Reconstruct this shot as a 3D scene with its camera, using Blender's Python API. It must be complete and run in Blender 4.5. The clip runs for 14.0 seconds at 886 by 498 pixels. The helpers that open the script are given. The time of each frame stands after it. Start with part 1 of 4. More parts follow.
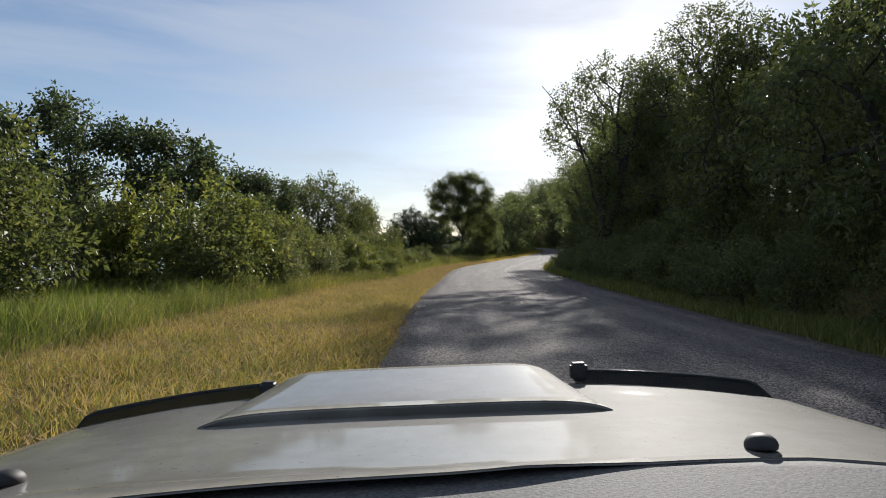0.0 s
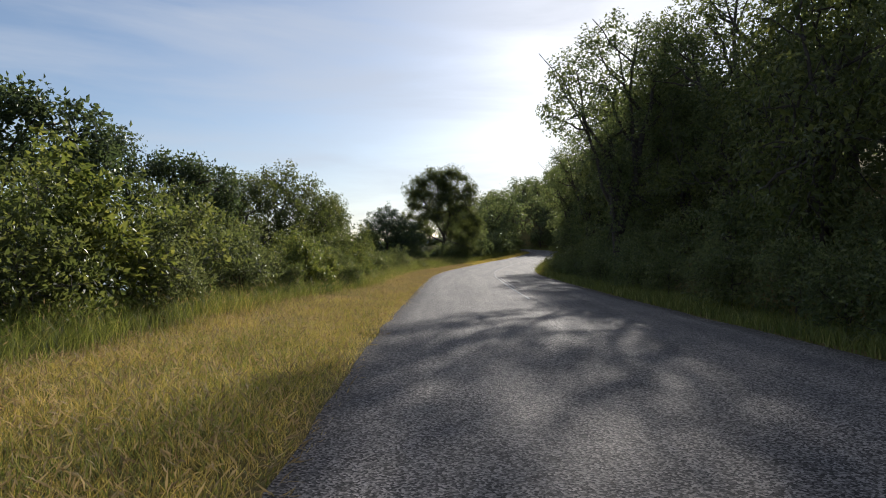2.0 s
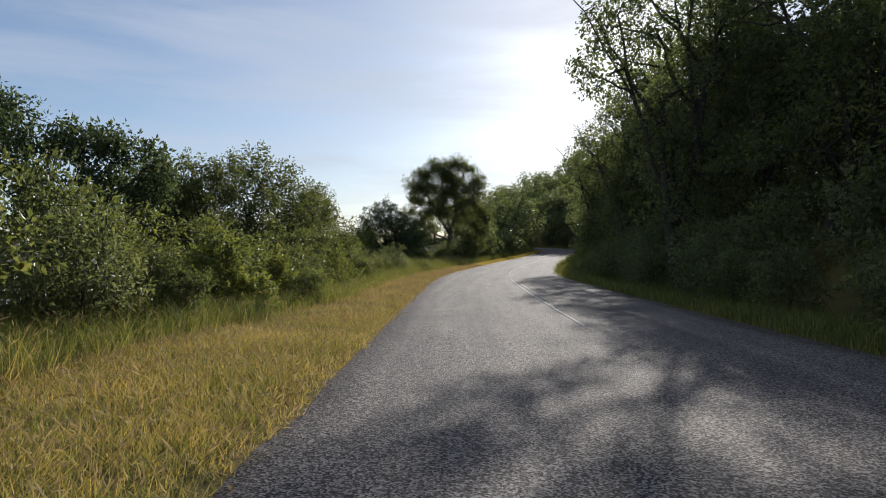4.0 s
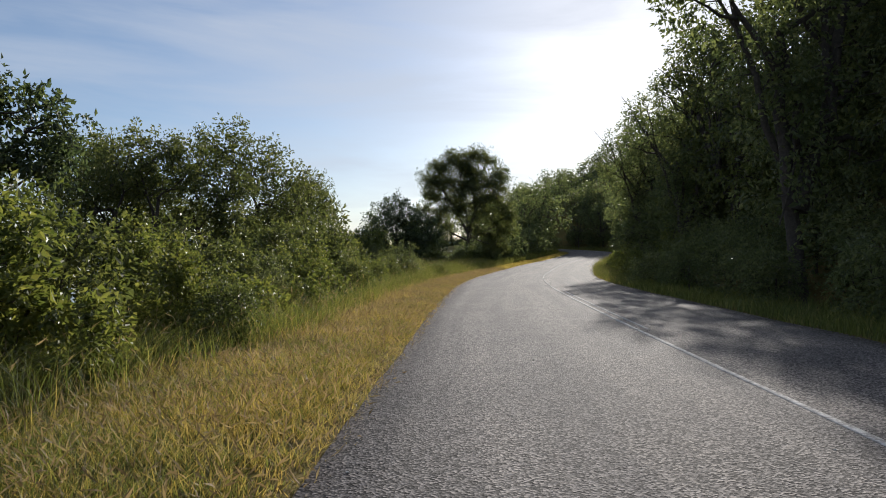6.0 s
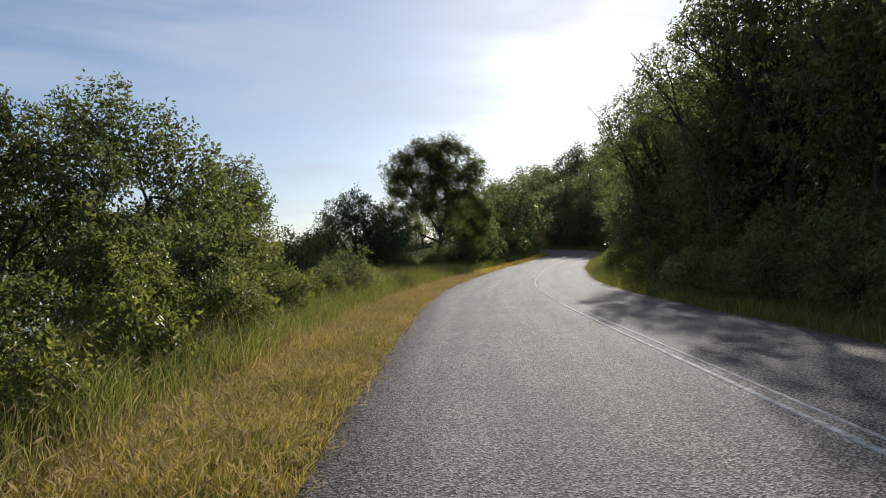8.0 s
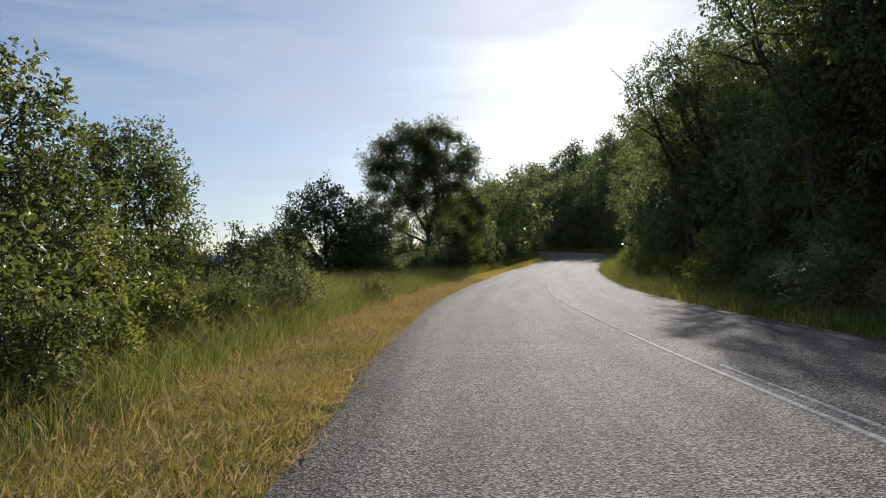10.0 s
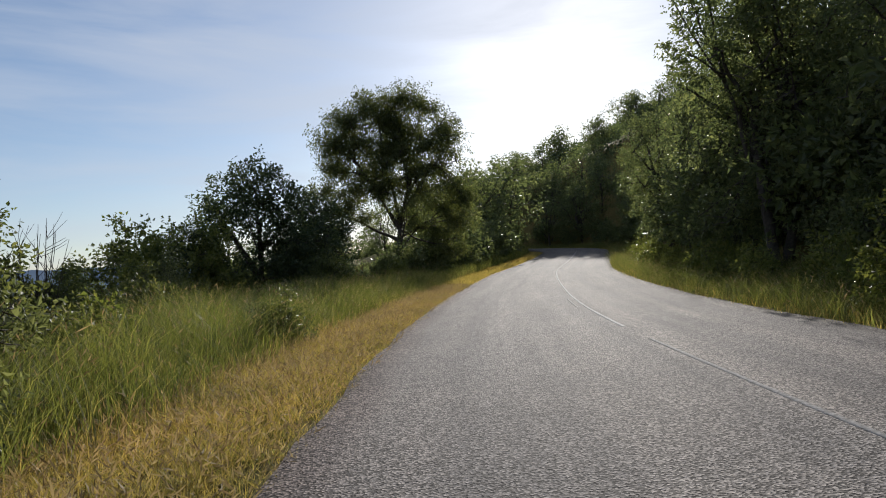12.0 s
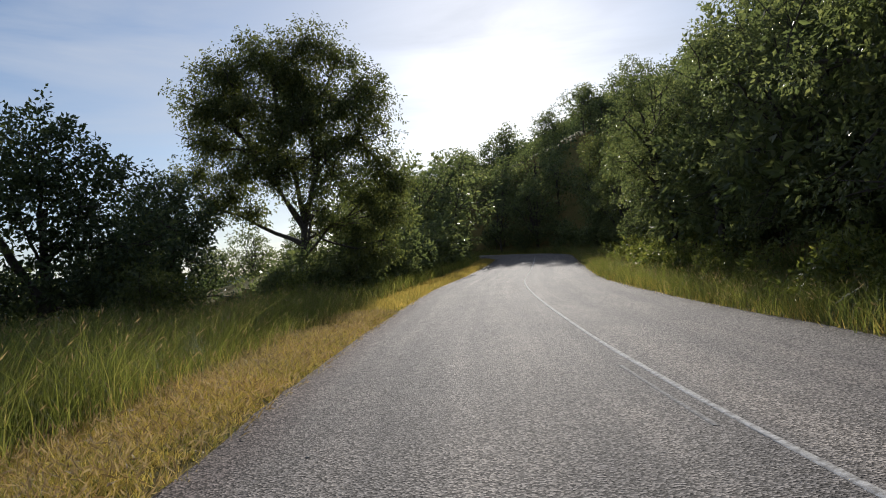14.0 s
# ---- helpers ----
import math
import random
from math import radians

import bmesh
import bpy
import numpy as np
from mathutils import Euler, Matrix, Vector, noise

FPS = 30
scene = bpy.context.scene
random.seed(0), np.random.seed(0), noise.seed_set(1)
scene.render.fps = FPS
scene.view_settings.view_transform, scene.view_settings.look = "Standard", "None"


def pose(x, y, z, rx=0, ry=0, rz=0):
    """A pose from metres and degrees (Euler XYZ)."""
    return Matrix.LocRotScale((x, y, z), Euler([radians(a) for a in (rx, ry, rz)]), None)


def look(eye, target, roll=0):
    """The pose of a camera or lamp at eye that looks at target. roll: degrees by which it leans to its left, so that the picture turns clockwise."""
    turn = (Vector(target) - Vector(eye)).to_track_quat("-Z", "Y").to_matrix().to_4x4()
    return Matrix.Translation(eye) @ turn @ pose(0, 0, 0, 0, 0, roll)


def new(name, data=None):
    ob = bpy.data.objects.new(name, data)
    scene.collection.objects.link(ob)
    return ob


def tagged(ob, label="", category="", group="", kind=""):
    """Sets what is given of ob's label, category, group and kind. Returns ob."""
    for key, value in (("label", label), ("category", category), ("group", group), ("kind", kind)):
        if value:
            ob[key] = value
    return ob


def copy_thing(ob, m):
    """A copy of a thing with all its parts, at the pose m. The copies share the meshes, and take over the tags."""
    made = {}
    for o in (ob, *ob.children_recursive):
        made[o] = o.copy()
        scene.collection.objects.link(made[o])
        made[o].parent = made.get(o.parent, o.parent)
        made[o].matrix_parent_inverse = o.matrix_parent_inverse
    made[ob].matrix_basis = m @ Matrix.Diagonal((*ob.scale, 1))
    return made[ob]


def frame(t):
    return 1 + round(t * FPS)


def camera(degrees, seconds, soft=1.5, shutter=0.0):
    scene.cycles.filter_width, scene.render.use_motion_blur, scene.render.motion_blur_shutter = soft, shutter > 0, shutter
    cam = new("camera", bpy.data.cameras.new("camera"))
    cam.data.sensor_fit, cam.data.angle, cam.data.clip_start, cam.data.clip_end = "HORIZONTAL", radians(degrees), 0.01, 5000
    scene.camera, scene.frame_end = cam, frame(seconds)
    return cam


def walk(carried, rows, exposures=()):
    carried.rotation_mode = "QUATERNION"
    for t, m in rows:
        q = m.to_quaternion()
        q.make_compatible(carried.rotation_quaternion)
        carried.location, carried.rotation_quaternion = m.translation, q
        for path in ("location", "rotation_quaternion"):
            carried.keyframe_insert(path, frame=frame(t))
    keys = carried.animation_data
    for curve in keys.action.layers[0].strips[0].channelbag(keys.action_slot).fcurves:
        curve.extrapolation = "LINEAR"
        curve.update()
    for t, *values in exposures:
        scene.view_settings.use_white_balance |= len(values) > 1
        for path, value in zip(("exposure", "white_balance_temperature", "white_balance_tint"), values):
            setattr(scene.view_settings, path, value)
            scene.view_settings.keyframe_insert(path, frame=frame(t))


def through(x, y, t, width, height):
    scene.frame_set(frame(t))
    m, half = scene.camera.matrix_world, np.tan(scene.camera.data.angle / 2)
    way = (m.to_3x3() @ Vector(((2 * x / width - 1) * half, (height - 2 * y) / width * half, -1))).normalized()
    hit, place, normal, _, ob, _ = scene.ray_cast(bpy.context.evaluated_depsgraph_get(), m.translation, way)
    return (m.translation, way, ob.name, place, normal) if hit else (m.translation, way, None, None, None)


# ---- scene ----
cam = camera(66.0, 14.0, 1.0)
PATH = [
    (0, (0.002, 0.278, 1.538), (0.1, 2.275, 1.547), 1.4),
    (0.5, (0.125, 2.421, 1.536), (0.241, 4.417, 1.546), 1.4),
    (1, (0.299, 4.587, 1.531), (0.43, 6.583, 1.538), 1.3),
    (1.5, (0.436, 6.871, 1.551), (0.581, 8.866, 1.563), 0.9),
    (2, (0.593, 9.277, 1.543), (0.748, 11.271, 1.56), 0.8),
    (2.5, (0.839, 11.664, 1.56), (0.998, 13.657, 1.573), 0.7),
    (3, (1.152, 14.061, 1.565), (1.313, 16.055, 1.58), 0.6),
    (5.5, (1.808, 25.808, 1.444), (1.892, 27.806, 1.461), 0.1),
    (6, (1.93, 28.169, 1.436), (2.017, 30.167, 1.459), 0.3),
    (6.5, (2.146, 30.554, 1.452), (2.252, 32.551, 1.478), -0.1),
    (7, (2.359, 33.016, 1.477), (2.489, 35.011, 1.511), -0.3),
    (7.5, (2.614, 35.603, 1.497), (2.77, 37.597, 1.53), -0.8),
    (8, (2.76, 38.203, 1.559), (2.927, 40.195, 1.591), -1.2),
    (10.5, (4.174, 50.886, 1.425), (4.377, 52.875, 1.472), -1.8),
    (11, (4.543, 53.743, 1.408), (4.757, 55.731, 1.455), -2.2),
    (11.5, (4.929, 56.766, 1.462), (5.157, 58.752, 1.521), -2.6),
    (12, (5.32, 60.026, 1.494), (5.571, 62.009, 1.538), -3.2),
    (12.5, (5.837, 63.244, 1.517), (6.114, 65.224, 1.572), -3.1),
    (13, (6.486, 66.504, 1.463), (6.798, 68.478, 1.534), -3.0),
    (13.5, (7.239, 70.016, 1.473), (7.603, 71.982, 1.528), -3.6),
    (14, (8.135, 73.63, 1.519), (8.548, 75.585, 1.581), -4.3),
]
walk(cam, [(t, look(eye, target, roll)) for t, eye, target, roll in PATH], [(0, 0.34, 5950, 10), (14, 0.34, 5950, 10)])

# ---- light ----
SUN_AZ, SUN_EL = 18.4, 20.0
world = bpy.data.worlds.new("world")
scene.world = world
world.use_nodes = True
wn, wl = world.node_tree.nodes, world.node_tree.links
sky = wn.new("ShaderNodeTexSky")
sky.sky_type = "NISHITA"
sky.sun_disc = False
sky.sun_elevation, sky.sun_rotation = radians(SUN_EL), radians(SUN_AZ)
sky.altitude, sky.air_density, sky.dust_density, sky.ozone_density = 900, 1.0, 1.1, 2.0
coord = wn.new("ShaderNodeTexCoord")
stretch = wn.new("ShaderNodeMapping")
stretch.inputs["Scale"].default_value = (0.9, 0.7, 6.0)
stretch.inputs["Rotation"].default_value = (0.06, 0.04, 0.3)
cirrus = wn.new("ShaderNodeTexNoise")
cirrus.inputs["Scale"].default_value, cirrus.inputs["Detail"].default_value = 2.2, 7
cirrus.inputs["Roughness"].default_value, cirrus.inputs["Distortion"].default_value = 0.55, 0.4
veil = wn.new("ShaderNodeMapRange")
veil.inputs["From Min"].default_value, veil.inputs["From Max"].default_value = 0.40, 0.68
veil.inputs["To Min"].default_value, veil.inputs["To Max"].default_value = 0.14, 0.64
cloud = wn.new("ShaderNodeMix")
cloud.data_type = "RGBA"
cloud.inputs["B"].default_value = (6.7, 6.9, 7.3, 1)
wl.new(coord.outputs["Generated"], stretch.inputs["Vector"])
wl.new(stretch.outputs["Vector"], cirrus.inputs["Vector"])
wl.new(cirrus.outputs["Fac"], veil.inputs["Value"])
wl.new(veil.outputs["Result"], cloud.inputs["Factor"])
wl.new(sky.outputs["Color"], cloud.inputs["A"])
back = wn["Background"]
back.inputs["Strength"].default_value = 0.072
wl.new(cloud.outputs["Result"], back.inputs["Color"])

sun = new("sun", bpy.data.lights.new("sun", "SUN"))
sun.data.energy, sun.data.angle, sun.data.color = 4.6, radians(0.6), (1.0, 0.9, 0.76)
az, el = radians(SUN_AZ), radians(SUN_EL)
TO_SUN = Vector((math.sin(az) * math.cos(el), math.cos(az) * math.cos(el), math.sin(el)))
sun.matrix_world = look((0, 0, 60), Vector((0, 0, 60)) - TO_SUN)


# ---- materials ----
def material(name):
    m = bpy.data.materials.new(name)
    m.use_nodes = True
    return m, m.node_tree.nodes, m.node_tree.links, m.node_tree.nodes["Principled BSDF"]


def ramp(nodes, links, source, stops):
    r = nodes.new("ShaderNodeValToRGB")
    while len(r.color_ramp.elements) < len(stops):
        r.color_ramp.elements.new(0.5)
    for e, (p, c) in zip(r.color_ramp.elements, stops):
        e.position, e.color = p, (*c, 1)
    links.new(source, r.inputs["Fac"])
    return r.outputs["Color"]


def noise_tex(nodes, links, scale, detail=5, rough=0.6, world_space=True):
    n = nodes.new("ShaderNodeTexNoise")
    n.inputs["Scale"].default_value, n.inputs["Detail"].default_value, n.inputs["Roughness"].default_value = scale, detail, rough
    g = nodes.new("ShaderNodeNewGeometry" if world_space else "ShaderNodeTexCoord")
    links.new(g.outputs["Position" if world_space else "Object"], n.inputs["Vector"])
    return n.outputs["Fac"]


def blend(nodes, links, fac, a, b, kind="MIX"):
    m = nodes.new("ShaderNodeMix")
    m.data_type, m.blend_type = "RGBA", kind
    if isinstance(fac, float):
        m.inputs["Factor"].default_value = fac
    else:
        links.new(fac, m.inputs["Factor"])
    for socket, value in (("A", a), ("B", b)):
        if isinstance(value, tuple):
            m.inputs[socket].default_value = (*value, 1)
        else:
            links.new(value, m.inputs[socket])
    return m.outputs["Result"]


def bump(nodes, links, bsdf, height, strength, distance):
    b = nodes.new("ShaderNodeBump")
    b.inputs["Strength"].default_value, b.inputs["Distance"].default_value = strength, distance
    links.new(height, b.inputs["Height"])
    links.new(b.outputs["Normal"], bsdf.inputs["Normal"])


def leaf_material(name, stops, through, gloss=0.45, thin=0.4):
    """A leaf or blade: its own shade of colour for each, patches of tone over the crown, light through the blade."""
    m, n, l, p = material(name)
    g = n.new("ShaderNodeNewGeometry")
    own = ramp(n, l, g.outputs["Random Per Island"], stops)
    patch = noise_tex(n, l, 0.5, 3)
    shade = ramp(n, l, patch, [(0.3, (0.72, 0.78, 0.72)), (0.7, (1.15, 1.1, 1.0))])
    colour = blend(n, l, 1.0, own, shade, "MULTIPLY")
    l.new(colour, p.inputs["Base Color"])
    p.inputs["Roughness"].default_value = gloss
    p.inputs["Specular IOR Level"].default_value = 0.36
    t = n.new("ShaderNodeBsdfTranslucent")
    l.new(blend(n, l, 1.0, colour, through, "MULTIPLY"), t.inputs["Color"])
    mix = n.new("ShaderNodeMixShader")
    mix.inputs["Fac"].default_value = thin
    l.new(p.outputs["BSDF"], mix.inputs[1])
    l.new(t.outputs["BSDF"], mix.inputs[2])
    l.new(mix.outputs["Shader"], n["Material Output"].inputs["Surface"])
    return m


LEAF_MID = leaf_material("leaf_mid_green", [(0.0, (0.06, 0.075, 0.032)), (0.6, (0.105, 0.124, 0.052)), (1.0, (0.17, 0.178, 0.075))], (1.7, 1.65, 0.95), 0.44, 0.48)
LEAF_DARK = leaf_material("leaf_dark_green", [(0.0, (0.045, 0.062, 0.038)), (0.7, (0.082, 0.104, 0.058)), (1.0, (0.135, 0.15, 0.078))], (1.55, 1.6, 1.0), 0.44, 0.46)
LEAF_LIGHT = leaf_material("leaf_light_green", [(0.0, (0.082, 0.106, 0.036)), (0.6, (0.148, 0.168, 0.056)), (1.0, (0.225, 0.228, 0.084))], (1.65, 1.6, 0.85), 0.44, 0.48)
# Leaf colour lightened to lift the deep shade of the right-hand woods.
LEAF_WOOD_LIFTED = leaf_material("leaf_lightened_green", [(0.0, (0.074, 0.092, 0.048)), (0.6, (0.122, 0.142, 0.07)), (1.0, (0.188, 0.2, 0.098))], (1.65, 1.68, 1.1), 0.42, 0.52)
LEAF_GREY = leaf_material("leaf_grey_green", [(0.0, (0.078, 0.092, 0.05)), (0.6, (0.128, 0.14, 0.072)), (1.0, (0.195, 0.205, 0.11))], (1.6, 1.62, 1.0), 0.45, 0.46)
STRAW = leaf_material("dry_grass", [(0.0, (0.17, 0.16, 0.05)), (0.3, (0.43, 0.34, 0.112)), (0.7, (0.61, 0.475, 0.205)), (1.0, (0.22, 0.245, 0.07))], (1.35, 1.25, 0.8), 0.6, 0.45)
BLADE = leaf_material("green_grass", [(0.0, (0.085, 0.105, 0.036)), (0.5, (0.15, 0.172, 0.058)), (0.84, (0.215, 0.23, 0.08)), (1.0, (0.35, 0.32, 0.15))], (1.5, 1.45, 0.8), 0.65, 0.46)
FRESH = leaf_material("fresh_grass", [(0.0, (0.09, 0.122, 0.034)), (0.7, (0.19, 0.225, 0.07)), (1.0, (0.34, 0.33, 0.14))], (1.4, 1.45, 0.7), 0.65, 0.45)
SEED = leaf_material("grass_seed_heads", [(0.0, (0.24, 0.165, 0.09)), (1.0, (0.46, 0.34, 0.19))], (1.1, 1.1, 0.9), 0.7)

BARK, n, l, p = material("bark")
grain = noise_tex(n, l, 9.0, 8, 0.7)
l.new(ramp(n, l, grain, [(0.3, (0.03, 0.024, 0.019)), (0.7, (0.10, 0.082, 0.065))]), p.inputs["Base Color"])
p.inputs["Roughness"].default_value = 0.9
bump(n, l, p, grain, 0.8, 0.03)

ASPHALT, n, l, p = material("worn_asphalt")
geo = n.new("ShaderNodeNewGeometry")
chips = n.new("ShaderNodeTexVoronoi")
chips.inputs["Scale"].default_value = 52
l.new(geo.outputs["Position"], chips.inputs["Vector"])
tone = ramp(n, l, chips.outputs["Color"], [(0.24, (0.042, 0.038, 0.037)), (0.5, (0.12, 0.11, 0.106)), (0.78, (0.33, 0.302, 0.288))])
lay = n.new("ShaderNodeUVMap")
lay.uv_map = "along_road"
streak = n.new("ShaderNodeMapping")
streak.inputs["Scale"].default_value = (1.5, 0.05, 1)
l.new(lay.outputs["UV"], streak.inputs["Vector"])
lane = n.new("ShaderNodeTexNoise")
lane.inputs["Scale"].default_value, lane.inputs["Detail"].default_value = 1.2, 4
l.new(streak.outputs["Vector"], lane.inputs["Vector"])
wear = ramp(n, l, lane.outputs["Fac"], [(0.3, (0.74, 0.74, 0.75)), (0.7, (1.22, 1.2, 1.16))])
apart = n.new("ShaderNodeSeparateXYZ")
l.new(lay.outputs["UV"], apart.inputs["Vector"])
side = n.new("ShaderNodeMapRange")
side.inputs["From Min"].default_value, side.inputs["From Max"].default_value = -4.4, 3.9
l.new(apart.outputs["X"], side.inputs["Value"])
tracks = ramp(n, l, side.outputs["Result"], [(0.0, (1.15, 1.04, 0.98)), (0.05, (0.86, 0.85, 0.85)), (0.17, (0.95, 0.95, 0.95)), (0.36, (1.03, 1.02, 1.0)), (0.5, (0.95, 0.95, 0.95)), (0.59, (1.16, 1.14, 1.11)), (0.69, (0.86, 0.86, 0.87)), (0.77, (1.1, 1.08, 1.06)), (0.87, (0.86, 0.86, 0.87)), (0.97, (0.96, 0.95, 0.93))])
wear = blend(n, l, 1.0, wear, tracks, "MULTIPLY")
stain = ramp(n, l, noise_tex(n, l, 0.35, 6), [(0.3, (0.82, 0.82, 0.83)), (0.7, (1.15, 1.13, 1.1))])
l.new(blend(n, l, 1.0, blend(n, l, 1.0, tone, wear, "MULTIPLY"), stain, "MULTIPLY"), p.inputs["Base Color"])
p.inputs["Roughness"].default_value = 0.85
p.inputs["Specular IOR Level"].default_value = 0.13
bump(n, l, p, chips.outputs["Distance"], 0.8, 0.010)

PAINT, n, l, p = material("faded_road_paint")
worn = ramp(n, l, noise_tex(n, l, 14, 6, 0.75), [(0.38, (0.18, 0.17, 0.165)), (0.62, (0.6, 0.59, 0.575))])
l.new(worn, p.inputs["Base Color"])
p.inputs["Roughness"].default_value = 0.9
p.inputs["Specular IOR Level"].default_value = 0.1

GHOST, n, l, p = material("nearly_worn_off_road_paint")
worn = ramp(n, l, noise_tex(n, l, 22, 6, 0.8), [(0.42, (0.14, 0.134, 0.13)), (0.68, (0.42, 0.41, 0.4))])
l.new(worn, p.inputs["Base Color"])
p.inputs["Roughness"].default_value = 0.9
p.inputs["Specular IOR Level"].default_value = 0.1

EARTH, n, l, p = material("earth_and_grass_litter")
fine = noise_tex(n, l, 12, 7, 0.7)
soil = ramp(n, l, fine, [(0.3, (0.09, 0.065, 0.035)), (0.55, (0.19, 0.15, 0.06)), (0.75, (0.12, 0.14, 0.035))])
wide = ramp(n, l, noise_tex(n, l, 0.25, 4), [(0.35, (0.75, 0.85, 0.7)), (0.7, (1.15, 1.05, 0.9))])
l.new(blend(n, l, 1.0, soil, wide, "MULTIPLY"), p.inputs["Base Color"])
p.inputs["Roughness"].default_value = 0.95
p.inputs["Specular IOR Level"].default_value = 0.08
bump(n, l, p, fine, 0.9, 0.06)

WATER, n, l, p = material("lake_water")
p.inputs["Base Color"].default_value = (0.06, 0.10, 0.13, 1)
p.inputs["Roughness"].default_value = 0.12
bump(n, l, p, noise_tex(n, l, 0.15, 4), 0.3, 0.4)

# The blue haze of distance is painted into the hills' base colour.
FARHILL, n, l, p = material("far_hills_painted_haze")
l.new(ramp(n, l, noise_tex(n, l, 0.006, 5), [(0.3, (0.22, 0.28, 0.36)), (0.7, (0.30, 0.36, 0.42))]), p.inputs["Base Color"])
p.inputs["Roughness"].default_value = 1.0

SILVER, n, l, p = material("dusty_silver_paint")
dust = noise_tex(n, l, 6, 9, 0.7)
paint = ramp(n, l, dust, [(0.3, (0.14, 0.13, 0.108)), (0.5, (0.185, 0.176, 0.155)), (0.72, (0.25, 0.243, 0.225))])
fleck = ramp(n, l, noise_tex(n, l, 150, 2, 0.5), [(0.27, (0.35, 0.28, 0.2)), (0.31, (1, 1, 1))])
smear = ramp(n, l, noise_tex(n, l, 2.2, 6, 0.65), [(0.35, (0.8, 0.79, 0.76)), (0.65, (1.1, 1.1, 1.1))])
l.new(blend(n, l, 1.0, paint, blend(n, l, 1.0, fleck, smear, "MULTIPLY"), "MULTIPLY"), p.inputs["Base Color"])
p.inputs["Roughness"].default_value = 0.7
p.inputs["Specular IOR Level"].default_value = 0.25
p.inputs["Coat Weight"].default_value, p.inputs["Coat Roughness"].default_value = 0.65, 0.06

COWL, n, l, p = material("dusty_grey_cowl_plastic")
grit = noise_tex(n, l, 220, 4, 0.6)
l.new(ramp(n, l, grit, [(0.35, (0.05, 0.05, 0.05)), (0.65, (0.15, 0.148, 0.14))]), p.inputs["Base Color"])
p.inputs["Roughness"].default_value = 0.8
bump(n, l, p, grit, 0.5, 0.002)

BLACK, n, l, p = material("black_plastic")
l.new(ramp(n, l, noise_tex(n, l, 60, 4), [(0.3, (0.012, 0.012, 0.013)), (0.7, (0.03, 0.03, 0.03))]), p.inputs["Base Color"])
p.inputs["Roughness"].default_value = 0.6

SMOKE, n, l, p = material("smoked_acrylic")
p.inputs["Base Color"].default_value = (0.11, 0.115, 0.12, 1)
p.inputs["Roughness"].default_value = 0.08
p.inputs["Transmission Weight"].default_value = 0.75
p.inputs["IOR"].default_value = 1.3

RUBBER, n, l, p = material("tyre_rubber")
l.new(ramp(n, l, noise_tex(n, l, 30, 4), [(0.3, (0.015, 0.015, 0.015)), (0.7, (0.05, 0.047, 0.042))]), p.inputs["Base Color"])
p.inputs["Roughness"].default_value = 0.85

STONE, n, l, p = material("pale_chipping")
l.new(ramp(n, l, noise_tex(n, l, 25, 4), [(0.3, (0.3, 0.28, 0.25)), (0.7, (0.5, 0.48, 0.44))]), p.inputs["Base Color"])
p.inputs["Roughness"].default_value = 0.9


# ---- mesh helpers ----
def mesh_of(name, verts, faces, mat, smooth=False):
    """A mesh from arrays: verts (n, 3) and a list of face arrays, each (m, 3) or (m, 4)."""
    me = bpy.data.meshes.new(name)
    verts = np.asarray(verts, np.float32)
    faces = [np.asarray(f, np.int32) for f in faces if len(f)]
    loops = np.concatenate([f.ravel() for f in faces])
    sizes = np.concatenate([np.full(len(f), f.shape[1], np.int32) for f in faces])
    me.vertices.add(len(verts))
    me.vertices.foreach_set("co", verts.ravel())
    me.loops.add(len(loops))
    me.loops.foreach_set("vertex_index", loops)
    me.polygons.add(len(sizes))
    me.polygons.foreach_set("loop_start", np.r_[0, np.cumsum(sizes)[:-1]].astype(np.int32))
    me.update(calc_edges=True)
    me.validate()
    me.polygons.foreach_set("use_smooth", np.full(len(me.polygons), smooth))
    me.materials.append(mat)
    return me


def child(name, me, parent, label=""):
    ob = new(name, me)
    ob.parent = parent
    return tagged(ob, label)


def part(name, bm, mat, parent, label="", smooth=False):
    """Links a bmesh as one mesh under a thing or part."""
    me = bpy.data.meshes.new(name)
    bm.to_mesh(me)
    bm.free()
    me.materials.append(mat)
    me.polygons.foreach_set("use_smooth", np.full(len(me.polygons), smooth))
    return child(name, me, parent, label)


def tubes(lines, sides=6):
    """Tapered tubes along polylines: each line is (points (k, 3), radii (k,))."""
    V, F, base = [], [], 0
    ang = np.linspace(0, 2 * math.pi, sides, endpoint=False)
    for pts, rad in lines:
        pts, rad = np.asarray(pts, float), np.asarray(rad, float)
        tan = np.gradient(pts, axis=0)
        tan /= np.linalg.norm(tan, axis=1)[:, None] + 1e-9
        ref = np.where(np.abs(tan[:, 2:3]) > 0.9, [[1.0, 0, 0]], [[0, 0, 1.0]])
        a = np.cross(tan, ref)
        a /= np.linalg.norm(a, axis=1)[:, None] + 1e-9
        b = np.cross(tan, a)
        ring = pts[:, None] + rad[:, None, None] * (np.cos(ang)[None, :, None] * a[:, None] + np.sin(ang)[None, :, None] * b[:, None])
        V.append(ring.reshape(-1, 3))
        k = len(pts)
        i, j = np.meshgrid(np.arange(k - 1), np.arange(sides), indexing="ij")
        q = np.stack([i * sides + j, i * sides + (j + 1) % sides, (i + 1) * sides + (j + 1) % sides, (i + 1) * sides + j], -1)
        F.append(q.reshape(-1, 4) + base)
        base += k * sides
    return np.concatenate(V), [np.concatenate(F)]


